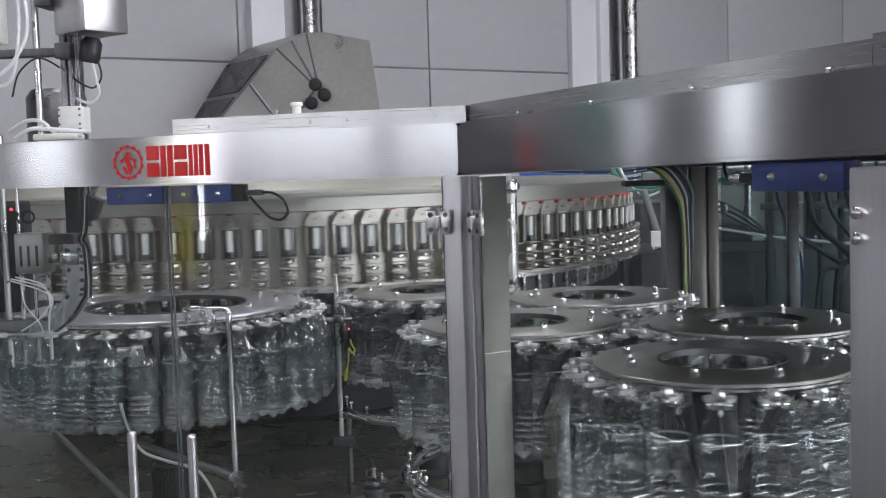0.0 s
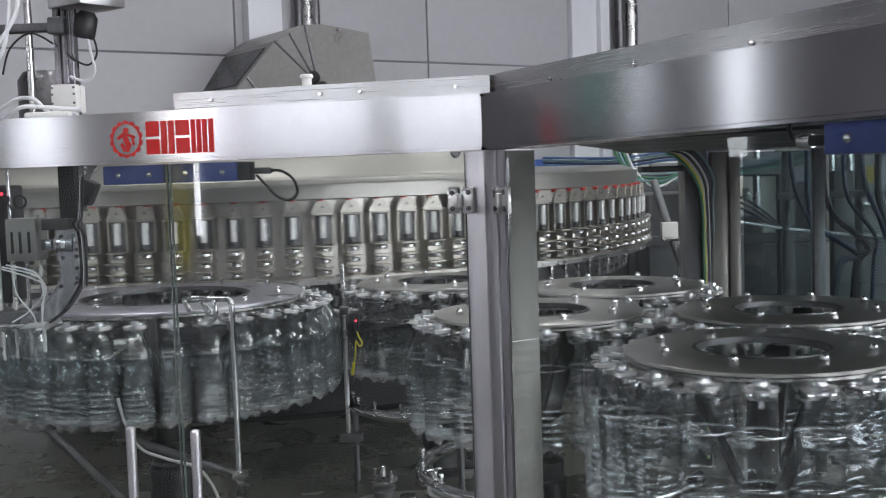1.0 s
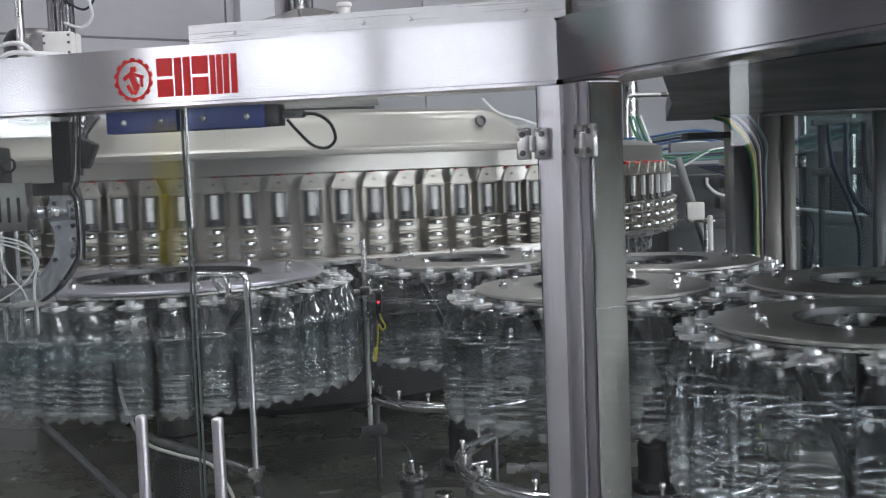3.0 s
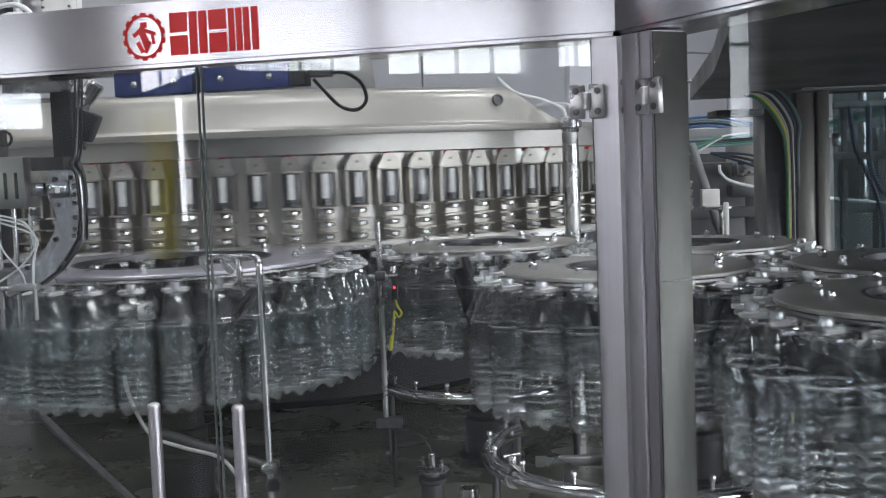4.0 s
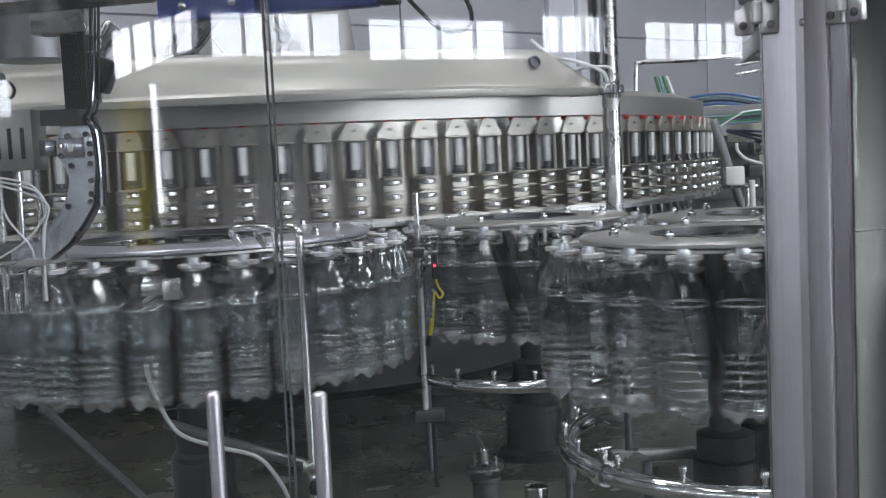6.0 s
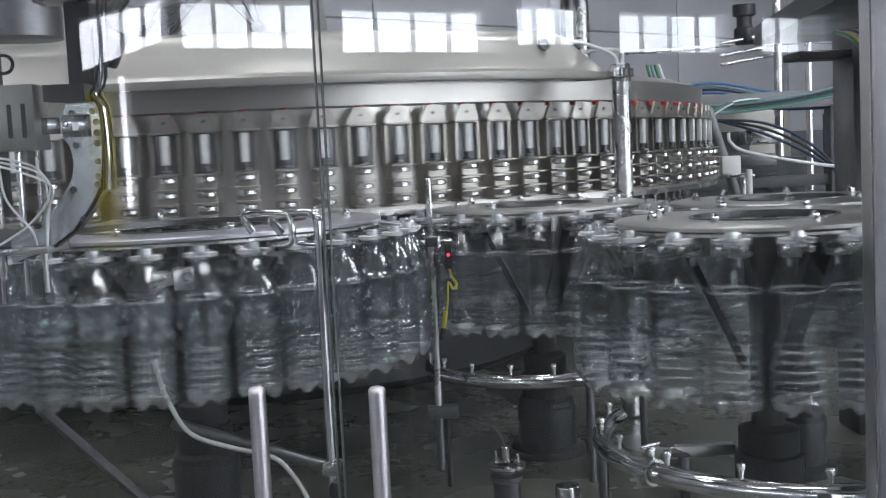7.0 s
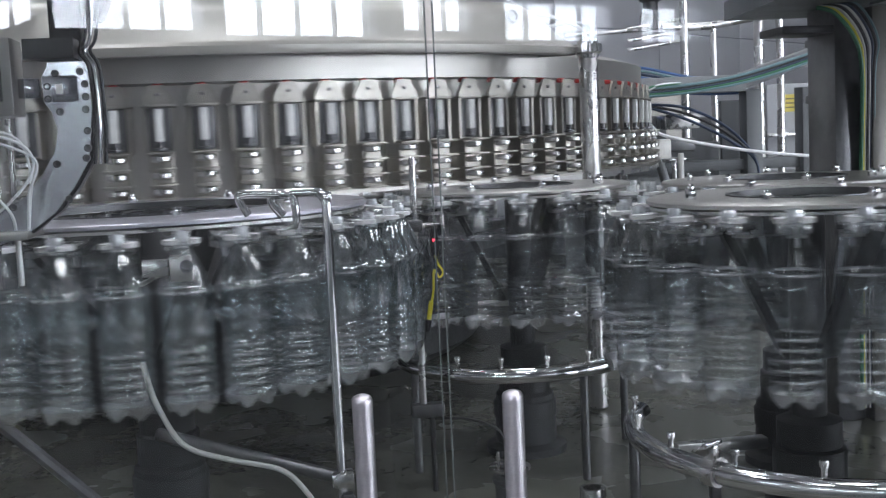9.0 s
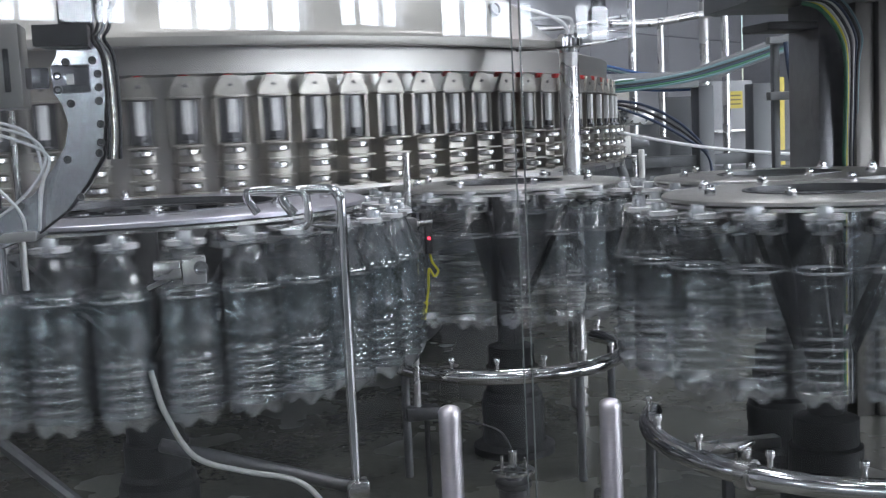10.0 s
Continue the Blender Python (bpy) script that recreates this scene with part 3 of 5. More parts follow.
def switch_box(m, x0, x1, dark_end, label):
    """A blue safety switch under the beam, with two domed bolts."""
    e = empty("safety_switch", m, label, "switch", "safety switches")
    y0, y1 = 0.016, 0.05
    z0, z1 = 1.692, 1.735
    xe = x1 - 0.03 if dark_end else x1
    part("switch_body", boxed(x0, xe, y0, y1, z0, z1, 0.004), BLUE, e)
    if dark_end:
        part("switch_head", boxed(xe + 0.0005, x1, y0 + 0.002, y1 - 0.002, z0 + 0.001, z1 - 0.001, 0.003), BLACK, e)
    b = part("dome_bolt", turned([(0, 0.007), (0.004, 0.006), (0.007, 0.003), (0.0075, 0), (0, 0)], 12), CHROME, e, m=pose(x0 + 0.042, y0, 1.713, 90))
    again(b, e, pose(xe - 0.035, y0, 1.713, 90))
    return e


def switches():
    switch_box(LEFT, -0.898, -0.742, False, "blue safety switch bolted under the beam")
    s = switch_box(LEFT, -0.728, -0.530, True, "blue safety switch with a black looped cable")
    part("plug", boxed(-0.5295, -0.485, 0.026, 0.040, 1.706, 1.720, 0.003), DARK_STEEL, s)
    part("cable", tube([(-0.487, 0.033, 1.713), (-0.462, 0.034, 1.711), (-0.436, 0.036, 1.693), (-0.428, 0.038, 1.664), (-0.446, 0.038, 1.648), (-0.475, 0.038, 1.655), (-0.503, 0.038, 1.682), (-0.522, 0.036, 1.704)], 0.0032, 8), RUBBER, s)
    s = switch_box(RIGHT @ pose(0, 0, 0.012), 0.872, 1.046, False, "blue safety switch bolted over the side door")
    part("plug", boxed(0.840, 0.8715, 0.024, 0.040, 1.704, 1.720, 0.003), BLACK, s)
    part("plug_nut", turned([(0.006, 0), (0.0105, 0), (0.0115, 0.004), (0.0115, 0.018), (0.0095, 0.022), (0.006, 0.022)], 12), CHROME, s, m=pose(0.817, 0.032, 1.712, 0, 90))
    part("cable", tube([(0.818, 0.032, 1.712), (0.800, 0.034, 1.716), (0.792, 0.038, 1.735), (0.806, 0.046, 1.752), (0.830, 0.05, 1.754)], 0.0032, 8), RUBBER, s)


# ---- the machine's table ----
def table():
    pts = [in_plan(LEFT, -2.8, 0.16), in_plan(LEFT, 0.03, 0.16), in_plan(RIGHT, 0.02, 0.16), in_plan(RIGHT, 2.8, 0.16), (4.2, 1.2), (4.2, 9.0), (-4.6, 9.0), (-4.6, 3.2)]
    t = tagged(link_mesh("machine_table", prism(pts, 0.02, 0.56), TABLE, smooth=0), "dark wet steel machine table under the wheels", "machine table", kind="structure")


hall()
window_wall()
beams()
corner_post()
doors()
switches()
table()


# ---- turning wheels ----
PITCH_RATE = 10.095                                      # bottle places passing in a second
DISC = 1.278
BOTTLE_FOOT = 0.958
WHEELS = {                                              # x, y, bottle circle, disc, hole, places, way, phase
    "a": (-1.108, 3.752, 0.548, 0.476, 0.285, 32, -1, -0.15),
    "b": (-0.190, 4.165, 0.347, 0.305, 0.150, 20, -1, 0.30),
    "d": (0.430, 3.850, 0.347, 0.305, 0.145, 20, 1, 0.10),
    "c": (0.165, 3.215, 0.347, 0.300, 0.145, 20, -1, 0.20),
    "e": (0.850, 3.130, 0.347, 0.305, 0.145, 20, 1, 0.0),
    "f": (0.640, 2.480, 0.347, 0.300, 0.145, 20, -1, 0.40),
}


def star_wheel(key):
    cx, cy, rb, rd, rh, n, way, ph = WHEELS[key]
    big = key == "a"
    DISC = 1.300 if big else 1.289
    mat = PALE_DISC if big else DISC_STEEL
    w = empty("star_wheel", pose(cx, cy, 0), "large pale ring star wheel carrying filled bottles" if big else "round steel star wheel with neck grippers and a bolted disc", "star wheel", "star wheels")
    part("disc", turned([(rh, DISC), (rd - 0.004, DISC), (rd, DISC - 0.003), (rd, DISC - 0.010), (rh, DISC - 0.010), (rh, DISC)], 72), mat, w)
    part("lower_ring", turned([(rd - 0.07, DISC - 0.014), (rd - 0.006, DISC - 0.014), (rd - 0.006, DISC - 0.020), (rd - 0.07, DISC - 0.020), (rd - 0.07, DISC - 0.014)], 72), STEEL, w)
    part("hole_rim", turned([(rh - 0.004, DISC + 0.003), (rh + 0.004, DISC + 0.003), (rh + 0.004, DISC + 0.0005), (rh - 0.001, DISC + 0.0005), (rh - 0.001, DISC - 0.012), (rh - 0.004, DISC - 0.012), (rh - 0.004, DISC + 0.003)], 48), DARK_STEEL, w)
    hub = part("hub", turned([(0, DISC - 0.03), (0.030, DISC - 0.03), (0.034, DISC - 0.035), (0.034, 0.86), (0.062, 0.85), (0.062, 0.80), (0, 0.80)], 24), MATT_BLACK, w)
    for k in range(3):
        a = 2 * math.pi * k / 3
        r1 = rh + 0.03
        bm = boxed(-0.026, 0.026, -0.008, 0.008, 0, 1, 0)
        p, q = Vector((0.045 * math.cos(a), 0.045 * math.sin(a), 0.98)), Vector((r1 * math.cos(a), r1 * math.sin(a), DISC - 0.025))
        d = q - p
        bmesh.ops.transform(bm, matrix=Matrix.Translation(p) @ d.to_track_quat("Z", "Y").to_matrix().to_4x4() @ Matrix.Diagonal((1, 1, d.length, 1)), verts=bm.verts)
        part("strut", bm, MATT_BLACK, w, smooth=0)
    nb = 8 if not big else 10
    st = None
    for k in range(nb):
        a = 360 * (k + 0.3) / nb
        m = pose(0, 0, 0, 0, 0, a) @ pose((rh + rd) / 2 + 0.01, 0, DISC)
        if st is None:
            st = part("stud", turned([(0, 0.020), (0.006, 0.020), (0.0075, 0.018), (0.0075, 0.012), (0.011, 0.012), (0.011, 0.0), (0, 0)], 8), CHROME, w, m=m)
        else:
            again(st, w, m)
    # neck grippers
    body = jaw = pin = None
    for k in range(n):
        m = pose(0, 0, 0, 0, 0, 360 * k / n)
        if body is None:
            bm = boxed(rd - 0.055, rd - 0.006, -0.017, 0.017, DISC - 0.058, DISC - 0.0245, 0.003)
            body = part("gripper", bm, STEEL, w, m=m)
            bm = bmesh.new()
            for s in (-1, 1):
                vs = box(bm, rd - 0.012, rb + 0.010, s * 0.0215 - 0.0045, s * 0.0215 + 0.0045, DISC - 0.044, DISC - 0.030, 0.002)
                box(bm, rd - 0.008, rd + 0.006, s * 0.013 - 0.007, s * 0.013 + 0.007, DISC - 0.052, DISC - 0.028, 0.002)
            jaw = part("jaw", bm, CHROME, body)
            claw = lathe(bmesh.new(), [(0.0185, BOTTLE_FOOT + 0.3135), (0.033, BOTTLE_FOOT + 0.3125), (0.032, BOTTLE_FOOT + 0.3045), (0.0185, BOTTLE_FOOT + 0.3040), (0.0185, BOTTLE_FOOT + 0.3135)], 20, 35, 325, (rb, 0, 0))
            claw = part("claw", claw, PALE_STEEL, body, "pale neck claw")
            pin = part("pin", rods([((rd - 0.02, 0, DISC - 0.026), (rd - 0.02, 0, DISC - 0.075))], 0.006, 8), CHROME, body)
        else:
            b2 = again(body, w, m)
            again(jaw, b2, Matrix()), again(pin, b2, Matrix()), again(claw, b2, Matrix())
    # the still pedestal
    ped = empty("wheel_pedestal", pose(cx, cy, 0.56), "dark round pedestal under a star wheel", "pedestal", "wheel pedestals")
    part("column", turned([(0, 0.0), (0.11, 0.0), (0.11, 0.02), (0.085, 0.03), (0.08, 0.16), (0.07, 0.17), (0.07, 0.235), (0, 0.235)], 28), MATT_BLACK, ped)
    part("collar", turned([(0.0805, 0.10), (0.0855, 0.10), (0.0855, 0.14), (0.0815, 0.145), (0.0805, 0.14), (0.0805, 0.10)], 28), MATT_BLACK, ped)
    return w


def bottle_mesh(rib):
    """A ribbed 1.5 litre bottle with a five-footed base; rib is the depth of its grooves."""
    prof = [(0.010, 0.012), (0.026, 0.006), (0.036, 0.003), (0.042, 0.012), (0.0445, 0.028)]
    z = 0.034
    for k in range(6):
        prof += [(0.0450, z), (0.0450 - rib, z + 0.006), (0.0450, z + 0.012)]
        z += 0.0175
    prof += [(0.0450, 0.150), (0.0447, 0.2155), (0.0470, 0.2200), (0.0470, 0.2250), (0.0440, 0.229), (0.0418, 0.235), (0.0165, 0.292), (0.0140, 0.2975), (0.0135, 0.301),
             (0.0170, 0.303), (0.0170, 0.3055), (0.0132, 0.3075), (0.0132, 0.313), (0.0140, 0.315), (0.0126, 0.318), (0.0126, 0.327), (0.0108, 0.327)]
    bm = bmesh.new()
    n = 30
    rings = []
    for r, zz in prof:
        r = r * 1.07 if zz < 0.24 else r
        ring = []
        for j in range(n):
            a = 2 * math.pi * j / n
            lobe = 0.5 - 0.5 * math.cos(5 * a)
            k = max(0.0, 1 - zz / 0.03)
            rr = r * (1 - 0.10 * k * (1 - lobe))
            dz = 0.016 * k * (1 - lobe) * (r / 0.04)
            ring.append(bm.verts.new((rr * math.cos(a), rr * math.sin(a), zz + dz)))
        rings.append(ring)
    for p, q in zip(rings, rings[1:]):
        for j in range(n):
            bm.faces.new((p[j], p[(j + 1) % n], q[(j + 1) % n], q[j]))
    c = bm.verts.new((0, 0, 0.018))
    for j in range(n):
        bm.faces.new((c, rings[0][(j + 1) % n], rings[0][j]))
    return bm


BOTTLES = []
CLEAR = []


def make_bottles():
    for rib, mat in ((0.0034, PET), (0.0046, WATER_PET)):
        me = link_mesh("bottle", bottle_mesh(rib), mat, smooth=50).data
        bpy.data.objects.remove(bpy.data.objects["bottle"])
        me.materials.append(THICK_GLEAM_PET)
        me.materials.append(RIB_GLEAM_PET)
        for p in me.polygons:
            z = p.center.z
            # faces between the grooves carry the painted rib streaks
            crest = 0.034 < z < 0.142 and (z - 0.034) % 0.0175 > 0.0125
            # the shoulder band gets its highlight from the paler material
            p.material_index = 1 if z < 0.030 or z > 0.296 or 0.2195 < z < 0.2265 else 2 if crest else 0
        CLEAR.append(me)
    for key, (cx, cy, rb, rd, rh, n, way, ph) in WHEELS.items():
        for k in range(n):
            ob = new("bottle", CLEAR[1] if key == "a" else CLEAR[0])
            tagged(ob, "clear ribbed water bottle, filled, held by its neck" if key == "a" else "clear ribbed empty bottle held by its neck", "bottle", "bottles on the wheels")
            BOTTLES.append((ob, key, k))


# ---- the filler ----
FX, FY, FR, FN = -1.255, 6.267, 2.045, 113


def filler():
    f = empty("filler_carousel", pose(FX, FY, 0), "big round filling carousel with a ring of steel valves", "filling machine")
    part("drum", turned([(0.5, 1.285), (FR + 0.03, 1.285), (FR + 0.03, 1.297), (FR - 0.055, 1.30), (FR - 0.055, 1.60), (FR - 0.02, 1.605), (FR - 0.015, 1.672), (FR - 0.10, 1.70), (0.5, 1.72)], 150), DRUM, f, "grey steel valve drum")
    part("bottom_rim", turned([(FR + 0.028, 1.272), (FR + 0.045, 1.272), (FR + 0.045, 1.288), (FR + 0.031, 1.288), (FR + 0.028, 1.272)], 150), STEEL, f)
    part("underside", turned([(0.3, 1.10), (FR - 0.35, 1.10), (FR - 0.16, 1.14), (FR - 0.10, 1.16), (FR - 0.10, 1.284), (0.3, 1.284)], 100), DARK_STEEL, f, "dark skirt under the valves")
    sk = None
    for k in range(FN):
        m = pose(0, 0, 0, 0, 0, 360 * (k + 0.5) / FN) @ pose(FR - 0.1, 0, 0)
        sk = part("skirt_rib", boxed(-0.004, 0.02, -0.008, 0.008, 1.17, 1.28, 0.002), STEEL, f, m=m) if sk is None else again(sk, f, m)
    # one valve, in its own space: x outwards, z up
    bracket = bmesh.new()
    plate = [(-0.043, 1.548), (0.043, 1.548), (0.040, 1.562), (0.020, 1.598), (-0.020, 1.598), (-0.040, 1.562)]
    lo, hi = [bracket.verts.new((0.006, y, z)) for y, z in plate], [bracket.verts.new((0.014, y, z)) for y, z in plate]
    bracket.faces.new(lo), bracket.faces.new(hi)
    for i in range(6):
        bracket.faces.new((lo[i], lo[(i + 1) % 6], hi[(i + 1) % 6], hi[i]))
    box(bracket, -0.054, 0.022, -0.044, 0.044, 1.541, 1.5475, 0.0015)
    box(bracket, -0.054, -0.02, -0.030, 0.030, 1.40, 1.5405, 0.003)
    for s in (-1, 1):
        box(bracket, -0.05, 0.012, s * 0.037 - 0.003, s * 0.037 + 0.003, 1.42, 1.5405)
    cyl = boxed(0.0065, 0.022, -0.0110, 0.0110, 1.452, 1.537, 0.002)
    stem = turned([(0, 1.452), (0.008, 1.452), (0.008, 1.436), (0.016, 1.434), (0.016, 1.428), (0, 1.428)], 12)
    ring = turned([(0, 0.017), (0.022, 0.017), (0.027, 0.014), (0.027, 0.004), (0.021, 0.0), (0, 0)], 14)
    lower = bmesh.new()
    box(lower, -0.06, 0.018, -0.030, 0.030, 1.296, 1.426, 0.006)
    for zz in (1.418, 1.376, 1.334, 1.298):
        box(lower, -0.06, 0.052, -0.036, 0.036, zz, zz + 0.006, 0.0015)
    cap = turned([(0, 0.014), (0.011, 0.014), (0.014, 0.011), (0.014, 0), (0, 0)], 12)
    bolt = bolt_mesh(0.005, 0.004)
    made = None
    for k in range(FN):
        m = pose(0, 0, 0, 0, 0, 360 * k / FN) @ pose(FR, 0, 0)
        if made is None:
            v = part("valve", bracket, VALVE_STEEL, f, m=m)
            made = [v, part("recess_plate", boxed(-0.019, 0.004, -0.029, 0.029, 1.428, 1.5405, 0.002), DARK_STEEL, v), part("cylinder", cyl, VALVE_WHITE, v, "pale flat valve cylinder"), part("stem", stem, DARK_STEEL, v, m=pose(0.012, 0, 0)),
                    part("valve_body", lower, VALVE_STEEL, v), part("cap", cap, RED, v, "red cap", pose(-0.015, 0, 1.589)), part("plate_bolt", bolt, DARK_STEEL, v, m=pose(0.014, 0, 1.574, 0, 90))]
            rg = [part("valve_ring", ring, STEEL, v, m=pose(0.022, 0, 1.398))]
            rg += [again(rg[0], v, pose(0.022, 0, zz)) for zz in (1.354, 1.312)]
            made += rg
        else:
            v = again(made[0], f, m)
            for o in made[1:]:
                again(o, v, o.matrix_basis.copy())
    return f


def filler_cover():
    """The still round shield over the valves; it slopes down to its end by the column."""
    c = empty("filler_cover", pose(FX, FY, 0), "cream round cover shield over the filling valves", "cover")
    prof = [(2.150, 1.662), (2.192, 1.662), (2.194, 1.667), (2.194, 1.684), (2.186, 1.690), (2.176, 1.700), (2.160, 1.770), (2.145, 1.800), (2.110, 1.817), (1.9, 1.835), (0.6, 1.86)]
    bm = bmesh.new()
    a0, a1, n = -150.0, -51.5, 110
    rings = []
    for k in range(n + 1):
        a = a0 + (a1 - a0) * k / n
        u = min(1.0, max(0.0, (a1 - a) / 5.0))
        h = 0.16 + 0.84 * u
        rings.append([bm.verts.new((r * math.cos(radians(a)), r * math.sin(radians(a)), 1.684 + (z - 1.684) * h if z > 1.684 else z)) for r, z in prof])
    for p, q in zip(rings, rings[1:]):
        for i in range(len(prof) - 1):
            bm.faces.new((p[i], q[i], q[i + 1], p[i + 1]))
    bm.faces.new(rings[-1]), bm.faces.new(rings[0])
    part("shield", bm, CREAM, c)
    a = math.atan2(4.427 - FY, -0.131 - FX)
    m = pose(0, 0, 0, 0, 0, math.degrees(a)) @ pose(2.1585, 0, 1.768, 0, 76)
    part("plug_hole", turned([(0, 0.006), (0.015, 0.006), (0.0155, 0.014), (0.020, 0.014), (0.021, 0.0), (0, 0)], 20), DARK_STEEL, c, "round dark hole with a rim", m)
    p = empty("support_column", pose(0.130, 4.535, 0), "bright round steel column beside the filler", "column")
    part("shaft", rods([((0, 0, 0.56), (0, 0, 1.655))], 0.029, 24), STEEL, p)
    part("cap", turned([(0, 1.706), (0.030, 1.706), (0.032, 1.702), (0.032, 1.692), (0.044, 1.690), (0.044, 1.666), (0.034, 1.660), (0.031, 1.648), (0, 1.648)], 20), CHROME, p)
    for pts in ([(0.115, 4.49, 1.70), (0.10, 4.50, 1.735), (0.03, 4.52, 1.77), (-0.06, 4.55, 1.80), (-0.12, 4.62, 1.86)], [(0.13, 4.50, 1.70), (0.125, 4.5, 1.745), (0.05, 4.52, 1.752), (-0.02, 4.56, 1.74)]):
        tagged(link_mesh("air_hose", tube(pts, 0.006, 8), WHITE_HOSE), "thin white air hose over the filler cover", "hose", "air hoses")


CARRIED = {key: star_wheel(key) for key in WHEELS}
make_bottles()
FILLER = filler()
filler_cover()


# ---- still things on and round the table ----
def rail_ring(cx, cy, r, z, a0, a1, clamp_at, label):
    e = empty("guide_rail", pose(cx, cy, 0), label, "guide rail", "guide rails")
    pts = [(r * math.cos(radians(a)), r * math.sin(radians(a)), z) for a in np.linspace(a0, a1, 25)]
    part("pipe", tube(pts, 0.0195, 16, 3), CHROME, e)
    st = None
    for a in np.arange(a0 + 8, a1, 21):
        m = pose(r * math.cos(radians(a)), r * math.sin(radians(a)), z)
        if st is None:
            st = part("stud", turned([(0, 0.046), (0.007, 0.046), (0.008, 0.043), (0.008, 0.036), (0.005, 0.035), (0.005, 0.0), (0, 0)], 8), STEEL, e, m=m)
        else:
            again(st, e, m)
    for a in (a0 + 20, (a0 + a1) / 2 + 10, a1 - 15):
        x, y = r * math.cos(radians(a)), r * math.sin(radians(a))
        part("leg", rods([((x, y, 0.56), (x, y, z - 0.01))], 0.011), DARK_STEEL, e)
    if clamp_at is not None:
        cl = part("clamp", turned([(0.0202, -0.012), (0.026, -0.012), (0.026, 0.012), (0.0202, 0.012), (0.0202, -0.012)], 18), STEEL, e, "pipe clamp with a wing screw", pose(r * math.cos(radians(clamp_at)), r * math.sin(radians(clamp_at)), z) @ pose(0, 0, 0, 0, 0, clamp_at) @ pose(0, 0, 0, 90))
        part("clamp_ear", boxed(-0.008, 0.008, -0.006, 0.006, 0.02, 0.045, 0.002), STEEL, cl, m=pose(0, 0, 0, -90))
        part("wing_screw", boxed(-0.022, 0.022, -0.003, 0.003, 0.044, 0.052, 0.002), CHROME, cl, m=pose(0, 0, 0, -90))


def still_things():
    rail_ring(0.212, 3.165, 0.398, 0.845, -215, -20, -150, "polished round pipe rail under the bottles")
    rail_ring(-0.215, 4.14, 0.311, 0.84, -180, 20, None, "polished round pipe rail behind, under the bottles")
    # bracket bar beside the rail
    tagged(link_mesh("rail_bracket", boxed(-0.07, 0.12, 3.30, 3.33, 0.770, 0.793, 0.003), STEEL), "flat steel bar behind the pipe rail", "bracket")
    tagged(link_mesh("bracket_leg", boxed(0.0, 0.02, 3.305, 3.325, 0.56, 0.7695, 0.002), DARK_STEEL), "dark leg under the flat bar", "bracket leg")
    # upright with clamp and yellow cable between the wheels
    u = empty("sensor_stand", pose(-0.508, 3.87, 0.56), "thin steel upright with a sensor and yellow cable", "stand")
    part("upright", rods([((0, 0, 0.19), (0, 0, 0.825))], 0.0085, 12), STEEL, u)
    part("dark_foot", rods([((0.02, 0, 0.0), (0.02, 0, 0.195))], 0.007, 10), MATT_BLACK, u, "thin black foot rod")
    part("foot_clamp", boxed(-0.03, 0.05, -0.018, 0.018, 0.19, 0.222, 0.004), DARK_STEEL, u)
    part("cross_bar", rods([((-0.055, 0, 0.658), (0.055, 0, 0.658))], 0.0065), STEEL, u)
    part("clamp", boxed(-0.015, 0.017, -0.014, 0.014, 0.645, 0.672, 0.003), DARK_STEEL, u)
    se = part("sensor", boxed(0.034, 0.052, -0.012, 0.008, 0.585, 0.652, 0.003), BLACK, u, "small black sensor with a red light")
    part("light", boxed(0.040, 0.046, -0.0135, -0.0122, 0.62, 0.626), LED, se, "glowing red light")
    part("cable", tube([(0.045, -0.004, 0.587), (0.05, -0.006, 0.565), (0.062, -0.01, 0.545), (0.052, -0.01, 0.532), (0.04, -0.01, 0.55), (0.036, -0.01, 0.50), (0.028, -0.008, 0.46)], 0.0028, 8), YELLOW, u, "yellow signal cable")
    part("connector", rods([((0.030, -0.008, 0.475), (0.022, -0.007, 0.43))], 0.006, 10), YELLOW, u)
    part("black_plug", rods([((0.022, -0.007, 0.43), (0.016, -0.006, 0.40))], 0.008, 10), BLACK, u)
    # small nozzle post, its bar and an open sleeve
    n = empty("nozzle_post", pose(-0.355, 3.60, 0.56), "short steel nozzle post with screws on the table", "nozzle")
    part("body", turned([(0, 0.0), (0.034, 0.0), (0.034, 0.09), (0.040, 0.095), (0.040, 0.105), (0.02, 0.11), (0.02, 0.13), (0, 0.13)], 20), DARK_STEEL, n)
    part("ring", turned([(0.03, 0.125), (0.047, 0.125), (0.047, 0.131), (0.03, 0.131), (0.03, 0.125)], 20), STEEL, n)
    part("spindle", rods([((0, 0, 0.13), (0, 0, 0.175))], 0.010), CHROME, n)
    part("screw", rods([((-0.025, 0, 0.131), (-0.025, 0, 0.165))], 0.004), STEEL, n)
    part("screw", rods([((0.028, 0, 0.131), (0.028, 0, 0.155))], 0.004), STEEL, n)
    part("wire", tube([(0, 0, 0.17), (-0.02, 0.03, 0.21), (-0.08, 0.08, 0.225), (-0.14, 0.16, 0.21)], 0.003, 6), RUBBER, n)
    tagged(link_mesh("table_bar", boxed(-0.02, 0.02, -0.45, 0.0, 0, 0.05, 0.004, pose(-0.385, 3.58, 0.562, 0, 0, -32)), DARK_STEEL), "dark flat bar lying on the table", "bar")
    tagged(link_mesh("open_sleeve", turned([(0.018, 0.155), (0.026, 0.155), (0.027, 0.15), (0.027, 0.0), (0, 0.0), (0, 0.1), (0.018, 0.1), (0.018, 0.155)], 20), STEEL, m=pose(-0.243, 3.325, 0.561)), "short open steel sleeve on the table", "sleeve")
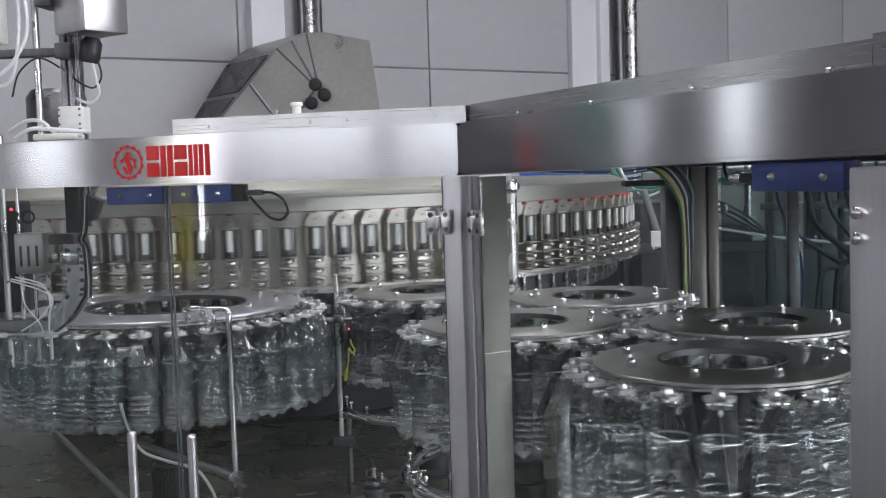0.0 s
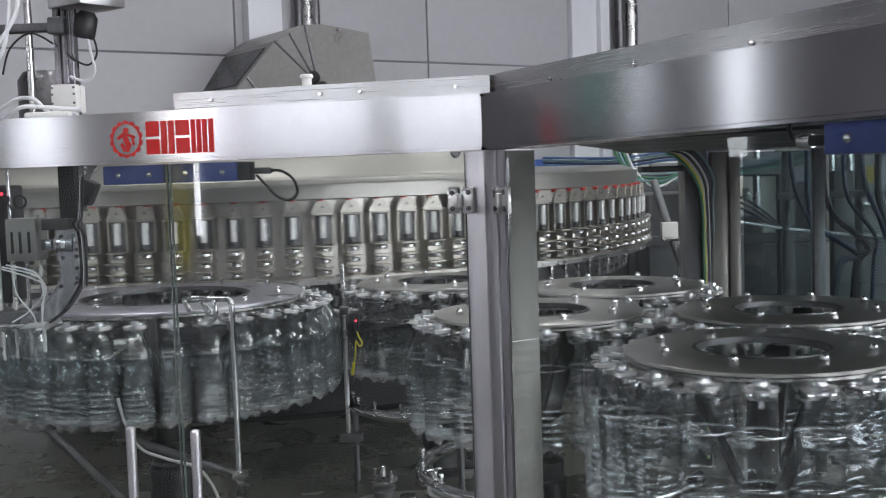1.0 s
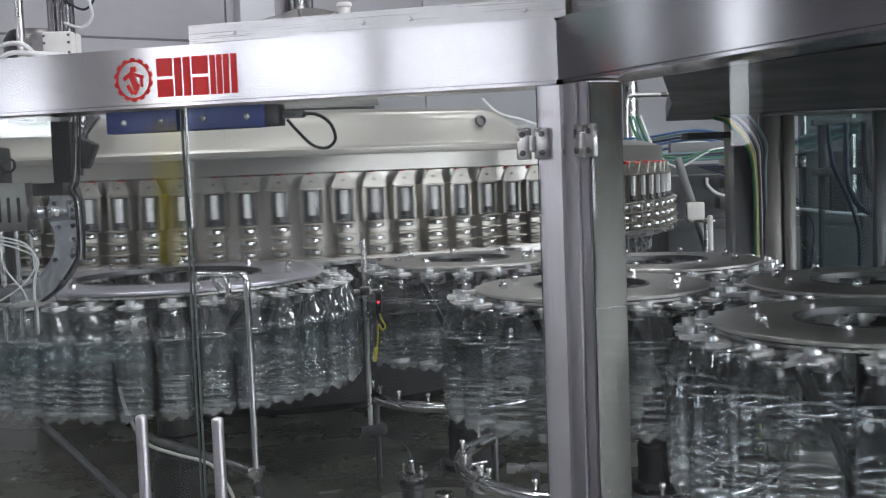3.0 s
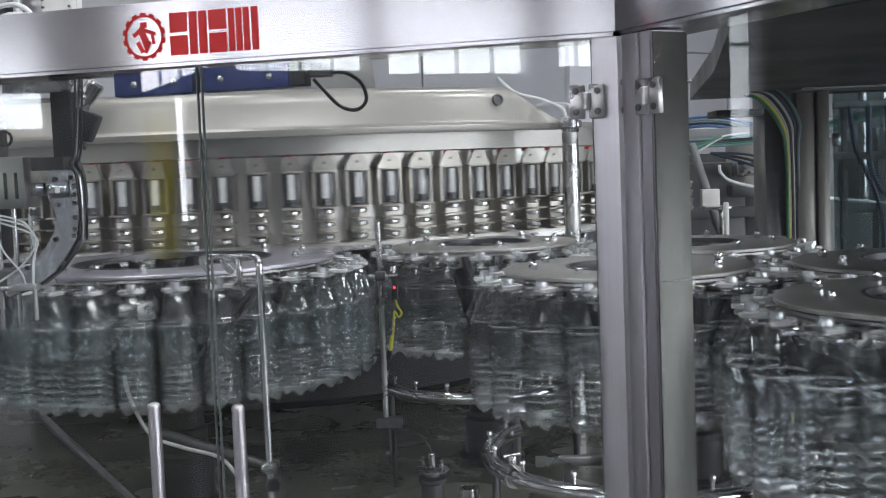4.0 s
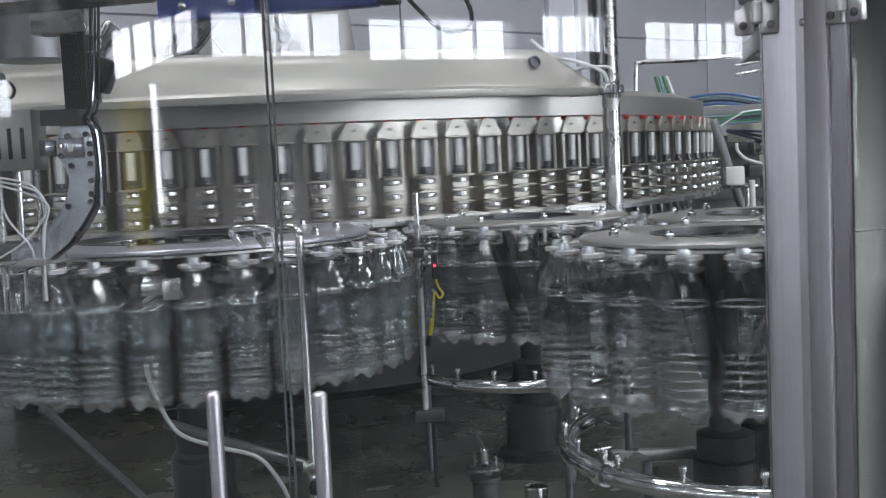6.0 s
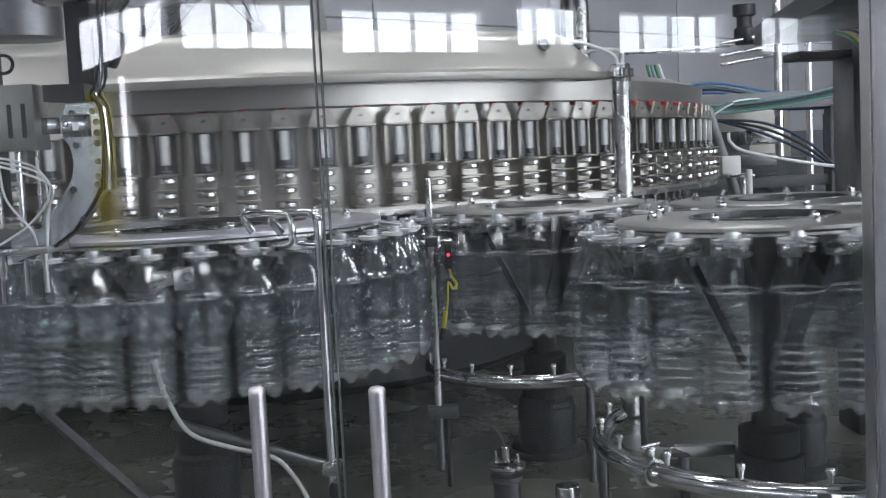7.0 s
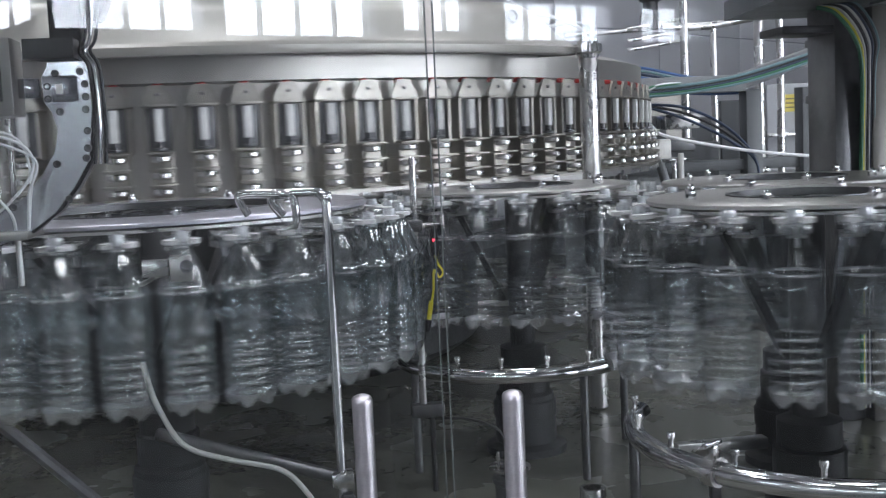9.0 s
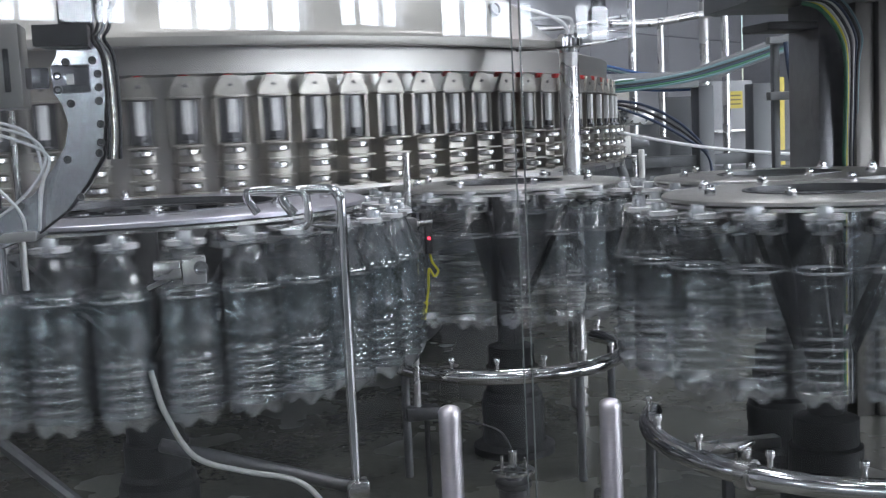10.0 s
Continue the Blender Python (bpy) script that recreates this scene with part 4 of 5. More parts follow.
    # bent hooks on an upright before the big wheel
    h = empty("hook_stand", pose(0, 0, 0), "bent steel rod hooks on an upright before the bottles", "stand")
    part("upright", tube([(-0.744, 3.25, 0.57), (-0.744, 3.25, 0.85), (-0.744, 3.25, 1.15), (-0.744, 3.25, 1.305), (-0.748, 3.255, 1.328), (-0.765, 3.265, 1.338), (-0.83, 3.285, 1.336), (-0.842, 3.29, 1.325), (-0.822, 3.29, 1.296)], 0.0092, 12, 6), CHROME, h)
    part("hook", tube([(-0.885, 3.30, 1.300), (-0.901, 3.302, 1.328), (-0.893, 3.30, 1.340), (-0.83, 3.28, 1.339), (-0.806, 3.275, 1.333), (-0.800, 3.272, 1.315), (-0.800, 3.272, 1.285), (-0.81, 3.275, 1.274), (-0.83, 3.28, 1.272)], 0.0078, 12, 6), CHROME, h)
    part("tie", rods([((-0.744, 3.25, 1.274), (-0.79, 3.272, 1.277))], 0.006), CHROME, h)
    part("foot_block", boxed(-0.762, -0.722, 3.23, 3.27, 0.79, 0.818, 0.004), STEEL, h)
    part("arm", rods([((-0.74, 3.25, 0.803), (-1.08, 3.30, 0.905))], 0.0125, 14), DARK_STEEL, h, "dark round steel cross arm")
    part("knob", turned([(0, -0.02), (0.016, -0.018), (0.018, 0), (0.01, 0.012), (0, 0.012)], 14), BLACK, h, m=pose(-0.736, 3.24, 0.765))
    tagged(link_mesh("drain_hose", tube([(-1.080, 3.185, 1.06), (-1.075, 3.18, 1.04), (-1.060, 3.18, 0.985), (-1.019, 3.18, 0.911), (-0.943, 3.18, 0.878), (-0.856, 3.18, 0.852), (-0.814, 3.17, 0.813), (-0.784, 3.16, 0.755), (-0.765, 3.15, 0.66), (-0.76, 3.15, 0.568)], 0.0048, 10), GREY_HOSE), "pale grey hose hanging to the table", "hose")
    sl = empty("slant_bar", pose(0, 0, 0), "dark slanting bar on a foot under the bottles", "bar")
    part("bar", rods([((-1.36, 3.30, 0.955), (-1.05, 3.30, 0.64))], 0.012, 8), DARK_STEEL, sl)
    part("foot", boxed(-1.09, -1.02, 3.27, 3.33, 0.561, 0.645, 0.004), DARK_STEEL, sl)
    s = empty("photo_sensor", pose(-1.0, 3.135, 1.228), "small steel block sensor with a round lens", "sensor")
    part("block", boxed(-0.017, 0.02, -0.014, 0.014, -0.022, 0.022, 0.003), STEEL, s)
    part("lens", turned([(0, 0.004), (0.007, 0.004), (0.008, 0.007), (0.0115, 0.007), (0.0115, 0), (0, 0)], 16), CHROME, s, m=pose(0.012, -0.014, 0.004, 90))
    part("side_block", boxed(-0.062, -0.019, -0.012, 0.012, -0.012, 0.016, 0.003), STEEL, s)
    part("bracket", rods([((-0.04, 0.0, -0.012), (-0.073, 0.045, -0.03))], 0.004), STEEL, s)
    # dark base under the filler, with guide plates
    tagged(link_mesh("round_plinth", turned([(0.4, 0.561), (1.25, 0.561), (1.3, 0.60), (1.3, 0.95), (1.5, 1.0), (1.5, 1.098), (0.4, 1.098), (0.4, 0.561)], 80), MATT_BLACK, m=pose(FX, FY, 0)), "dark round base drum of the filling machine", "machine base")


def mast():
    """The tower with the curved arm over the big wheel."""
    e = empty("capper_mast", pose(0, 0, 0), "aluminium mast with a curved bolted arm and cables", "machine mast")
    col = bmesh.new()
    box(col, -1.128, -1.110, 2.98, 3.03, 1.53, 2.19, 0.002)
    box(col, -1.107, -1.094, 2.985, 3.03, 1.53, 2.19, 0.002)
    box(col, -1.127, -1.095, 2.99, 3.035, 1.53, 2.19)
    part("column", col, BRUSHED, e)
    for x in (-1.088, -1.079, -1.070):
        part("rail", rods([((x, 3.0, 1.61), (x, 3.0, 2.18))], 0.0042, 8), DARK_STEEL if x > -1.075 else CHROME, e)
    part("clamp_block", boxed(-1.140, -1.066, 2.968, 3.04, 1.888, 1.968, 0.006), WHITE_PLASTIC, e)
    part("clamp_block", boxed(-1.140, -1.09, 2.968, 3.04, 2.108, 2.155, 0.005), DARK_STEEL, e)
    part("cross_arm", boxed(-1.40, -1.1405, 2.98, 3.02, 2.118, 2.142, 0.003), DARK_STEEL, e)
    part("black_motor", turned([(0, 0), (0.026, 0), (0.032, 0.01), (0.032, 0.06), (0.02, 0.075), (0, 0.075)], 10), BLACK, e, m=pose(-1.045, 2.99, 2.095, 0, 12))
    b = None
    for x in (-1.134, -1.072):
        for z in (1.90, 1.915, 1.94, 1.958):
            m = pose(x, 2.968, z, 90)
            b = part("bolt", bolt_mesh(0.0035, 0.004), DARK_STEEL, e, m=m) if b is None else again(b, e, m)
    # head box of holed sheet
    hd = part("holed_box", boxed(-0.075, 0.075, -0.075, 0.075, 0, 0.23, 0.004), PERFORATED, e, "holed sheet steel guard box", pose(-1.035, 3.0, 2.178, 0, 0, -33))
    # black box added inside so that the holes look shaded
    part("hole_shade_box", boxed(-0.068, 0.068, -0.068, 0.068, 0.006, 0.224), MATT_BLACK, hd)
    part("side_case", boxed(-1.185, -1.134, 2.95, 3.05, 2.26, 2.40, 0.004), DARK_STEEL, e)
    # curved arm plate
    px = [(100, 64), (150, 64), (160, 110), (162, 170), (158, 200), (155, 240), (150, 280), (125, 330), (95, 375), (50, 415), (-20, 445), (-20, 385), (50, 345), (80, 300), (100, 260), (107, 220), (100, 185), (90, 165), (88, 120), (98, 100)]
    pts = [(-1.1797 + 0.0010 * (a - 88), 1.6425 - 0.00081 * c) for a, c in px]
    for name, mat, y0, y1, dx in (("arm_plate", SILVER, 3.028, 3.040, 0.0), ("arm_back", BLACK, 3.045, 3.075, 0.005)):
        bm = prism(pts, 0.0, y1 - y0)
        bmesh.ops.transform(bm, matrix=pose(dx, y1, 0, 90), verts=bm.verts)
        part(name, bm, mat, e, "silver curved arm plate" if mat is SILVER else "black rear arm")
    part("seam_plate", boxed(-1.178, -1.126, 3.0245, 3.0275, 1.508, 1.548, 0.001), SILVER, e)
    part("mark", boxed(-1.158, -1.148, 3.0235, 3.0243, 1.52, 1.535), WHITE_PLASTIC, e, "small white mark")
    b2 = None
    for a, c in ((110, 112), (147, 110), (97, 136), (153, 134), (97, 160), (153, 158), (113, 185), (152, 182), (152, 223), (150, 256), (147, 275), (102, 284), (32, 362), (116, 352)):
        m = pose(-1.1797 + 0.0010 * (a - 88), 3.028, 1.6425 - 0.00081 * c, 90)
        b2 = part("arm_bolt", turned([(0, 0.002), (0.003, 0.002), (0.0035, 0.005), (0.0058, 0.005), (0.0062, 0), (0, 0)], 12), DARK_STEEL, e, m=m) if b2 is None else again(b2, e, m)
    for k, x in enumerate((-1.122, -1.114, -1.106)):
        part("black_rod", tube([(x + 0.03, 3.02, 1.80), (x + 0.016, 3.02, 1.62), (x + 0.004, 3.02, 1.585), (x + 0.016, 3.022, 1.555), (x + 0.018, 3.024, 1.47), (x + 0.014, 3.026, 1.41)], 0.0028, 8), BLACK if k != 1 else CHROME, e)
    part("dark_hood", prism([(-1.196, 2.99), (-1.122, 2.99), (-1.122, 3.05), (-1.18, 3.05)], 1.572, 1.602), BLACK, e)
    # slotted bracket box
    sb = part("slotted_box", boxed(-1.30, -1.214, 2.99, 3.07, 1.488, 1.606, 0.003), HOOD_STEEL, e, "slotted sheet steel bracket")
    for x in (-1.285, -1.262, -1.237):
        part("slot", boxed(x, x + 0.008, 2.9885, 2.9898, 1.51, 1.57, 0.0), BLACK, sb)
    part("link", boxed(-1.2135, -1.182, 3.02, 3.035, 1.515, 1.545, 0.002), SILVER, e)
    # spray tube and camera
    part("spray_tube", rods([((-1.085, 2.99, 1.69), (-1.025, 2.99, 1.765))], 0.021, 16), CHROME, e, "bright angled tube")
    part("camera_body", boxed(-0.03, 0.03, -0.025, 0.025, -0.035, 0.035, 0.008, pose(-1.062, 2.985, 1.668, 0, 25)), BLACK, e)
    part("knuckle", turned([(0, -0.03), (0.024, -0.03), (0.028, 0), (0.02, 0.03), (0, 0.03)], 14), STEEL, e, m=pose(-1.07, 2.99, 1.73, 90))
    # left-hand feed rods
    for k, (x, y, z0, z1, r) in enumerate(((-1.36, 3.06, 1.20, 1.74, 0.008), (-1.335, 3.10, 1.20, 1.74, 0.006), (-1.315, 3.06, 1.25, 1.49, 0.007), (-1.27, 3.05, 1.22, 1.487, 0.006), (-1.245, 3.08, 1.22, 1.487, 0.005), (-1.39, 3.12, 1.2, 1.9, 0.012), (-1.42, 3.04, 1.2, 1.74, 0.007))):
        part("guide_rod", rods([((x, y, z0), (x, y, z1))], r, 10), CHROME if k % 2 else STEEL, e)
    part("lower_plate", boxed(-1.62, -1.215, 3.01, 3.14, 1.298, 1.312, 0.003), STEEL, e)
    part("lower_block", boxed(-1.5, -1.24, 3.03, 3.12, 1.312, 1.345, 0.004), DARK_STEEL, e)
    # added black piece: the bright column mirrors dark surroundings along this stretch
    part("column_dark_reflection", boxed(-1.166, -1.118, 3.045, 3.078, 1.55, 1.82, 0.004), MATT_BLACK, e, "black piece painting the dark reflection on the lower mast")
    part("head_block", boxed(-1.215, -1.11, 3.02, 3.08, 1.752, 1.80, 0.004), STEEL, e)
    part("rear_case", boxed(-1.62, -1.345, 3.11, 3.22, 1.36, 1.70, 0.01), MATT_BLACK, e, "dark machine case behind the rods")
    part("side_pole", rods([((-1.215, 3.02, 1.86), (-1.215, 3.02, 2.62))], 0.0105, 12), STEEL, e)
    part("pole_arm", boxed(-1.215, -1.14, 3.015, 3.03, 1.86, 1.875), STEEL, e)
    tagged(text_mesh("letters", "RO", 0.055, BLACK, e, pose(-1.352, 3.085, 1.632, 90), 1.0, "dark printed letters"))
    part("led", turned([(0, 0.004), (0.003, 0.003), (0.004, 0), (0, 0)], 10), LED, e, "red light", pose(-1.36, 3.11, 1.675, 90))
    for pts3 in ([(-1.31, 2.98, 1.475), (-1.22, 2.975, 1.452), (-1.19, 2.97, 1.425), (-1.20, 2.975, 1.39), (-1.24, 2.98, 1.35), (-1.29, 2.98, 1.32)], [(-1.31, 2.975, 1.470), (-1.23, 2.97, 1.445), (-1.185, 2.97, 1.418), (-1.20, 2.975, 1.37), (-1.205, 2.98, 1.318)], [(-1.30, 2.985, 1.48), (-1.215, 2.98, 1.455), (-1.195, 2.975, 1.40), (-1.20, 2.98, 1.36), (-1.207, 2.985, 1.315)], [(-1.28, 2.98, 1.46), (-1.27, 2.975, 1.40), (-1.23, 2.975, 1.345), (-1.225, 2.985, 1.316)]):
        part("white_tube", tube(pts3, 0.0022, 8), WHITE_HOSE, e, "thin white pneumatic tube")
    part("cable_loop", tube([(-1.045, 2.985, 2.13), (-1.015, 2.98, 2.10), (-1.005, 2.98, 2.05), (-1.03, 2.98, 2.02), (-1.07, 2.985, 2.035), (-1.10, 2.99, 2.06)], 0.003, 8), RUBBER, e)
    part("white_loop", tube([(-1.035, 2.985, 2.12), (-1.018, 2.97, 2.05), (-1.01, 2.97, 2.0), (-1.04, 2.975, 1.975), (-1.085, 2.98, 1.99)], 0.004, 8), WHITE_HOSE, e)
    part("cable_loop", tube([(-1.12, 2.96, 2.08), (-1.18, 2.95, 2.11), (-1.24, 2.95, 2.07), (-1.27, 2.96, 2.0)], 0.003, 8), RUBBER, e)
    for pts3 in ([(-1.40, 2.9, 2.02), (-1.30, 2.92, 2.05), (-1.24, 2.93, 2.10), (-1.20, 2.94, 2.2), (-1.23, 2.95, 2.4)], [(-1.40, 2.9, 1.98), (-1.31, 2.92, 2.02), (-1.25, 2.93, 2.05), (-1.225, 2.94, 2.2), (-1.235, 2.95, 2.4)], [(-1.25, 2.9, 1.90), (-1.19, 2.88, 1.925), (-1.14, 2.87, 1.92), (-1.10, 2.87, 1.885), (-1.03, 2.87, 1.88)], [(-1.22, 2.86, 1.875), (-1.17, 2.85, 1.90), (-1.12, 2.86, 1.90), (-1.02, 2.88, 1.89)]):
        part("white_tube", tube(pts3, 0.0055, 8), WHITE_HOSE, e, "bundled white tubes")
    part("white_junction", boxed(-1.16, -1.04, 2.84, 2.92, 1.868, 1.886, 0.006), WHITE_PLASTIC, e)
    # the tower stands a little behind the arm
    for o in e.children:
        if o.name.split(".")[0] in ("column", "rail", "clamp_block", "cross_arm", "black_motor", "bolt", "holed_box", "side_case", "spray_tube", "camera_body", "knuckle", "side_pole", "pole_arm", "cable_loop", "white_loop"):
            o.matrix_basis = Matrix.Translation((-0.042, 0.10, 0.008)) @ o.matrix_basis
    # post that carries the mast down to the table
    part("mast_post", boxed(-1.60, -1.52, 3.03, 3.11, 0.561, 1.298, 0.004), DARK_STEEL, e)
    c = empty("round_cabinet", pose(-1.56, 3.95, 1.80), "grey steel round-ended cabinet behind the mast", "cabinet")
    part("case", turned([(0, 0.30), (0.09, 0.30), (0.11, 0.27), (0.11, 0.0), (0, 0.0)], 24), DARK_STEEL, c)
    tagged(link_mesh("white_panel_box", boxed(-1.62, -1.312, 3.0, 3.06, 2.16, 2.5, 0.006), WHITE_PLASTIC), "white panel box beside the mast", "box")


def right_side():
    # dark pillar with cables, carrying the dark roof plate
    p = empty("cable_pillar", pose(0, 0, 0), "dark steel pillar with cables running down it", "pillar")
    part("pillar_body", boxed(0.728, 0.812, 4.15, 4.311, 0.561, 1.742, 0.004), DARK_STEEL, p)
    part("side_bar", boxed(0.575, 0.7275, 4.15, 4.30, 1.668, 1.690, 0.003), BLACK, p)
    cols = [GREEN, YELLOW, GREY_HOSE, RUBBER, GREY_HOSE, NAVY, RUBBER, TEAL]
    for k, mat in enumerate(cols):
        o = 0.012 * k
        part("cable", tube([(0.66 + o * 0.5, 4.12, 1.735 + 0.001 * k), (0.70 + o * 0.8, 4.095, 1.715 + 0.003 * k), (0.755 + o * 0.8, 4.09, 1.645), (0.784 + o * 0.45, 4.105, 1.55), (0.792 + o * 0.45, 4.128, 1.30), (0.790 + o * 0.45, 4.13, 0.9), (0.79 + o * 0.45, 4.13, 0.60)], 0.0042 if k % 3 else 0.006, 8), mat, p)
    q = empty("rear_guard", pose(0.008, 0.085, 0), "rear guard post with clear glass panels", "guard", "rear guards")
    part("post", boxed(0.812, 0.872, 4.03, 4.10, 0.561, 1.735, 0.004), GUARD_STEEL, q, "brownish steel post")
    part("post_flange", boxed(0.874, 0.912, 4.015, 4.06, 0.561, 1.735, 0.003), GUARD_STEEL, q)
    part("post", boxed(1.16, 1.20, 3.97, 4.01, 0.561, 1.735, 0.004), DARK_STEEL, q)
    part("post", boxed(1.62, 1.66, 3.87, 3.91, 0.561, 1.735, 0.004), DARK_STEEL, q)
    part("hinge", boxed(0.918, 0.945, 4.005, 4.02, 1.56, 1.60, 0.003), STEEL, q)
    g = part("pane", boxed(0.92, 1.158, 4.0, 4.008, 0.6, 1.73), DIM_GLASS, q, smooth=0)
    g2 = part("pane", boxed(1.205, 1.618, 3.93, 3.938, 0.6, 1.73), DIM_GLASS, q, smooth=0)
    part("top_rail", boxed(0.80, 1.7, 3.92, 4.02, 1.7355, 1.742), DARK_STEEL, q)
    r = tagged(link_mesh("roof_plate", prism([(0.22, 2.26), (0.38, 3.2), (0.50, 4.10), (0.555, 4.5), (2.6, 4.5), (2.6, 0.2), (1.62, 0.12)], 1.744, 1.80), ROOF_STEEL, smooth=0), "dark steel roof plate over the side wheels", "roof plate", kind="structure")
    # far pipework and conveyor frame
    cv = empty("conveyor_frame", pose(0, 0, 0), "grey steel conveyor frame with cable bundles", "conveyor")
    part("beam", boxed(0.95, 1.74, 7.0, 7.12, 1.61, 1.70, 0.004), FRAME_PAINT, cv)
    part("beam", boxed(0.0, 1.6, 0.0, 0.12, 0.0, 0.085, 0.004, pose(1.742, 7.0, 1.625, 0, -17, 0)), FRAME_PAINT, cv)
    part("low_beam", boxed(0.9, 2.4, 7.04, 7.12, 1.18, 1.24, 0.004), DARK_FRAME, cv)
    for x, w in ((1.735, 0.09), (2.062, 0.115), (2.5, 0.09)):
        part("leg", boxed(x, x + w, 7.0, 7.1, 0.0, 1.62, 0.004), DARK_FRAME, cv)
    for k, mat in enumerate((TEAL, GREEN, NAVY, RUBBER, TEAL)):
        part("tray_tube", tube([(0.75, 6.7 + 0.02 * k, 1.60 + 0.008 * k), (1.2, 6.85, 1.60 + 0.01 * k), (1.6, 6.92, 1.64 + 0.010 * k), (1.9, 6.95, 1.70 + 0.012 * k), (2.2, 6.95, 1.79 + 0.010 * k), (2.6, 6.95, 1.91 + 0.01 * k)], 0.008, 8), mat, cv)
    for k, mat in enumerate((NAVY, RUBBER, NAVY)):
        part("loop_tube", tube([(1.1, 6.95, 1.56), (1.35, 6.9, 1.53 - 0.03 * k), (1.6, 6.9, 1.40 - 0.03 * k), (1.75, 6.9, 1.2), (1.72, 6.9, 0.9)], 0.008, 8), mat, cv)
    part("white_hose", tube([(1.13, 6.85, 1.49), (1.142, 6.85, 1.437), (1.241, 6.85, 1.379), (1.654, 6.85, 1.292), (2.08, 6.85, 1.237), (2.3, 6.85, 1.22)], 0.009, 8), WHITE_HOSE, cv)
    part("valve_block", boxed(1.25, 1.45, 6.95, 7.1, 1.42, 1.50, 0.01), STEEL, cv)
    part("valve_block", boxed(1.22, 1.42, 6.95, 7.1, 1.30, 1.37, 0.01), DARK_STEEL, cv)
    m = empty("side_machine", pose(0, 0, 0), "dark steel machine cabinets beyond the filler", "machine")
    part("cabinet", boxed(0.95, 1.35, 7.2, 8.0, 0, 1.5, 0.01), DARK_FRAME, m)
    part("cabinet", boxed(1.37, 1.70, 7.3, 8.2, 0, 1.34, 0.01), DARK_FRAME, m)
    part("cabinet", boxed(1.75, 3.0, 8.0, 9.0, 0, 1.1, 0.01), DARK_FRAME, m)
    part("wheel_knob", turned([(0.02, -0.01), (0.05, -0.01), (0.055, 0), (0.05, 0.01), (0.02, 0.01), (0.02, -0.01)], 20), DARK_FRAME, m, m=pose(1.5, 7.28, 1.2, 90))
    b = empty("transfer_ledge", pose(0, 0, 0), "small steel ledge bracket at the filler's rim", "bracket")
    part("ledge", boxed(0.90, 1.03, 6.08, 6.25, 1.275, 1.29, 0.003), STEEL, b)
    part("leg", rods([((0.99, 6.13, 0.56), (0.99, 6.13, 1.275))], 0.012), STEEL, b)
    part("nozzle", rods([((1.0, 6.07, 1.13), (1.0, 6.07, 1.31))], 0.014), WHITE_PLASTIC, b)
    part("pale_box", boxed(0.90, 0.99, 6.16, 6.22, 1.29, 1.375, 0.006), WHITE_PLASTIC, b)
    # closed cabinets far behind, and hanging lines
    fc = empty("cabinet_row", pose(0, 0, 0), "row of dark steel cabinets before the far wall", "cabinets")
    for k in range(6):
        x = 0.15 + 0.6 * k
        part("cabinet_door", boxed(x + 0.005, x + 0.595, 9.3, 9.34, 0.03, 1.5 + 0.12 * ((k * 5) % 3) / 2, 0.006), DARK_FRAME, fc)
        part("door_handle", boxed(x + 0.06, x + 0.08, 9.28, 9.299, 0.95, 1.12, 0.003), STEEL, fc)
    part("cabinet_body", boxed(0.15, 3.75, 9.341, 9.9, 0, 1.5), MATT_BLACK, fc)
    for k, mat in enumerate((BLUE_TUBE, WHITE_HOSE, BLUE_TUBE, NAVY, TEAL, BLUE_TUBE)):
        z = 1.675 + 0.018 * k
        tagged(link_mesh("air_line", tube([(0.3, 7.6 + 0.05 * k, z), (0.8, 7.4, z - 0.02), (1.14, 7.2, z + 0.01), (1.48, 7.16, z - 0.06), (1.75, 7.14, z - 0.07)], 0.008, 8), mat), "coloured air line laid along the conveyor", "air line", "air lines")
    for k, mat in enumerate((GREEN, TEAL, GREEN, WHITE_HOSE)):
        o = 0.02 * k
        tagged(link_mesh("hanging_line", tube([(0.684 + o, 6.75, 1.86), (0.722 + 1.5 * o, 6.75, 1.74 - o), (0.819 + 1.5 * o, 6.75, 1.635 - o), (0.985, 6.75, 1.61 - 0.7 * o), (1.125, 6.75, 1.643), (1.30, 6.85, 1.66)], 0.008, 8), mat), "thin green line hanging to the conveyor" if mat is not WHITE_HOSE else "thin white line hanging to the conveyor", "cable", "hanging lines")
    # far pipe stands
    ps = empty("pipe_stand", pose(0, 0, 0), "bright steel pipes rising before the wall", "pipes", "pipe stands")
    part("pipe", tube([(1.85, 8.2, 0.02), (1.85, 8.2, 1.0), (1.85, 8.2, 1.9), (1.85, 8.2, 2.42)], 0.028, 12, 3), STEEL, ps)
    part("pipe", tube([(2.41, 8.3, 0.02), (2.41, 8.3, 1.5), (2.41, 8.3, 2.42)], 0.034, 12, 3), STEEL, ps)
    part("pipe", tube([(2.05, 8.2, 0.02), (2.05, 8.2, 1.2), (2.05, 8.2, 2.06)], 0.022, 12, 3), STEEL, ps)
    part("pipe", tube([(1.70, 8.2, 2.08), (2.0, 8.2, 2.08), (2.3, 8.2, 2.12), (2.46, 8.2, 2.13), (2.51, 8.2, 2.08), (2.51, 8.2, 1.2), (2.51, 8.2, 0.02)], 0.026, 12, 4), STEEL, ps)
    part("pipe", tube([(0.85, 8.4, 1.2), (0.85, 8.4, 1.8), (0.86, 8.4, 2.03), (0.90, 8.4, 2.07), (1.2, 8.4, 2.07), (1.6, 8.4, 2.09)], 0.016, 10, 4), STEEL, ps)
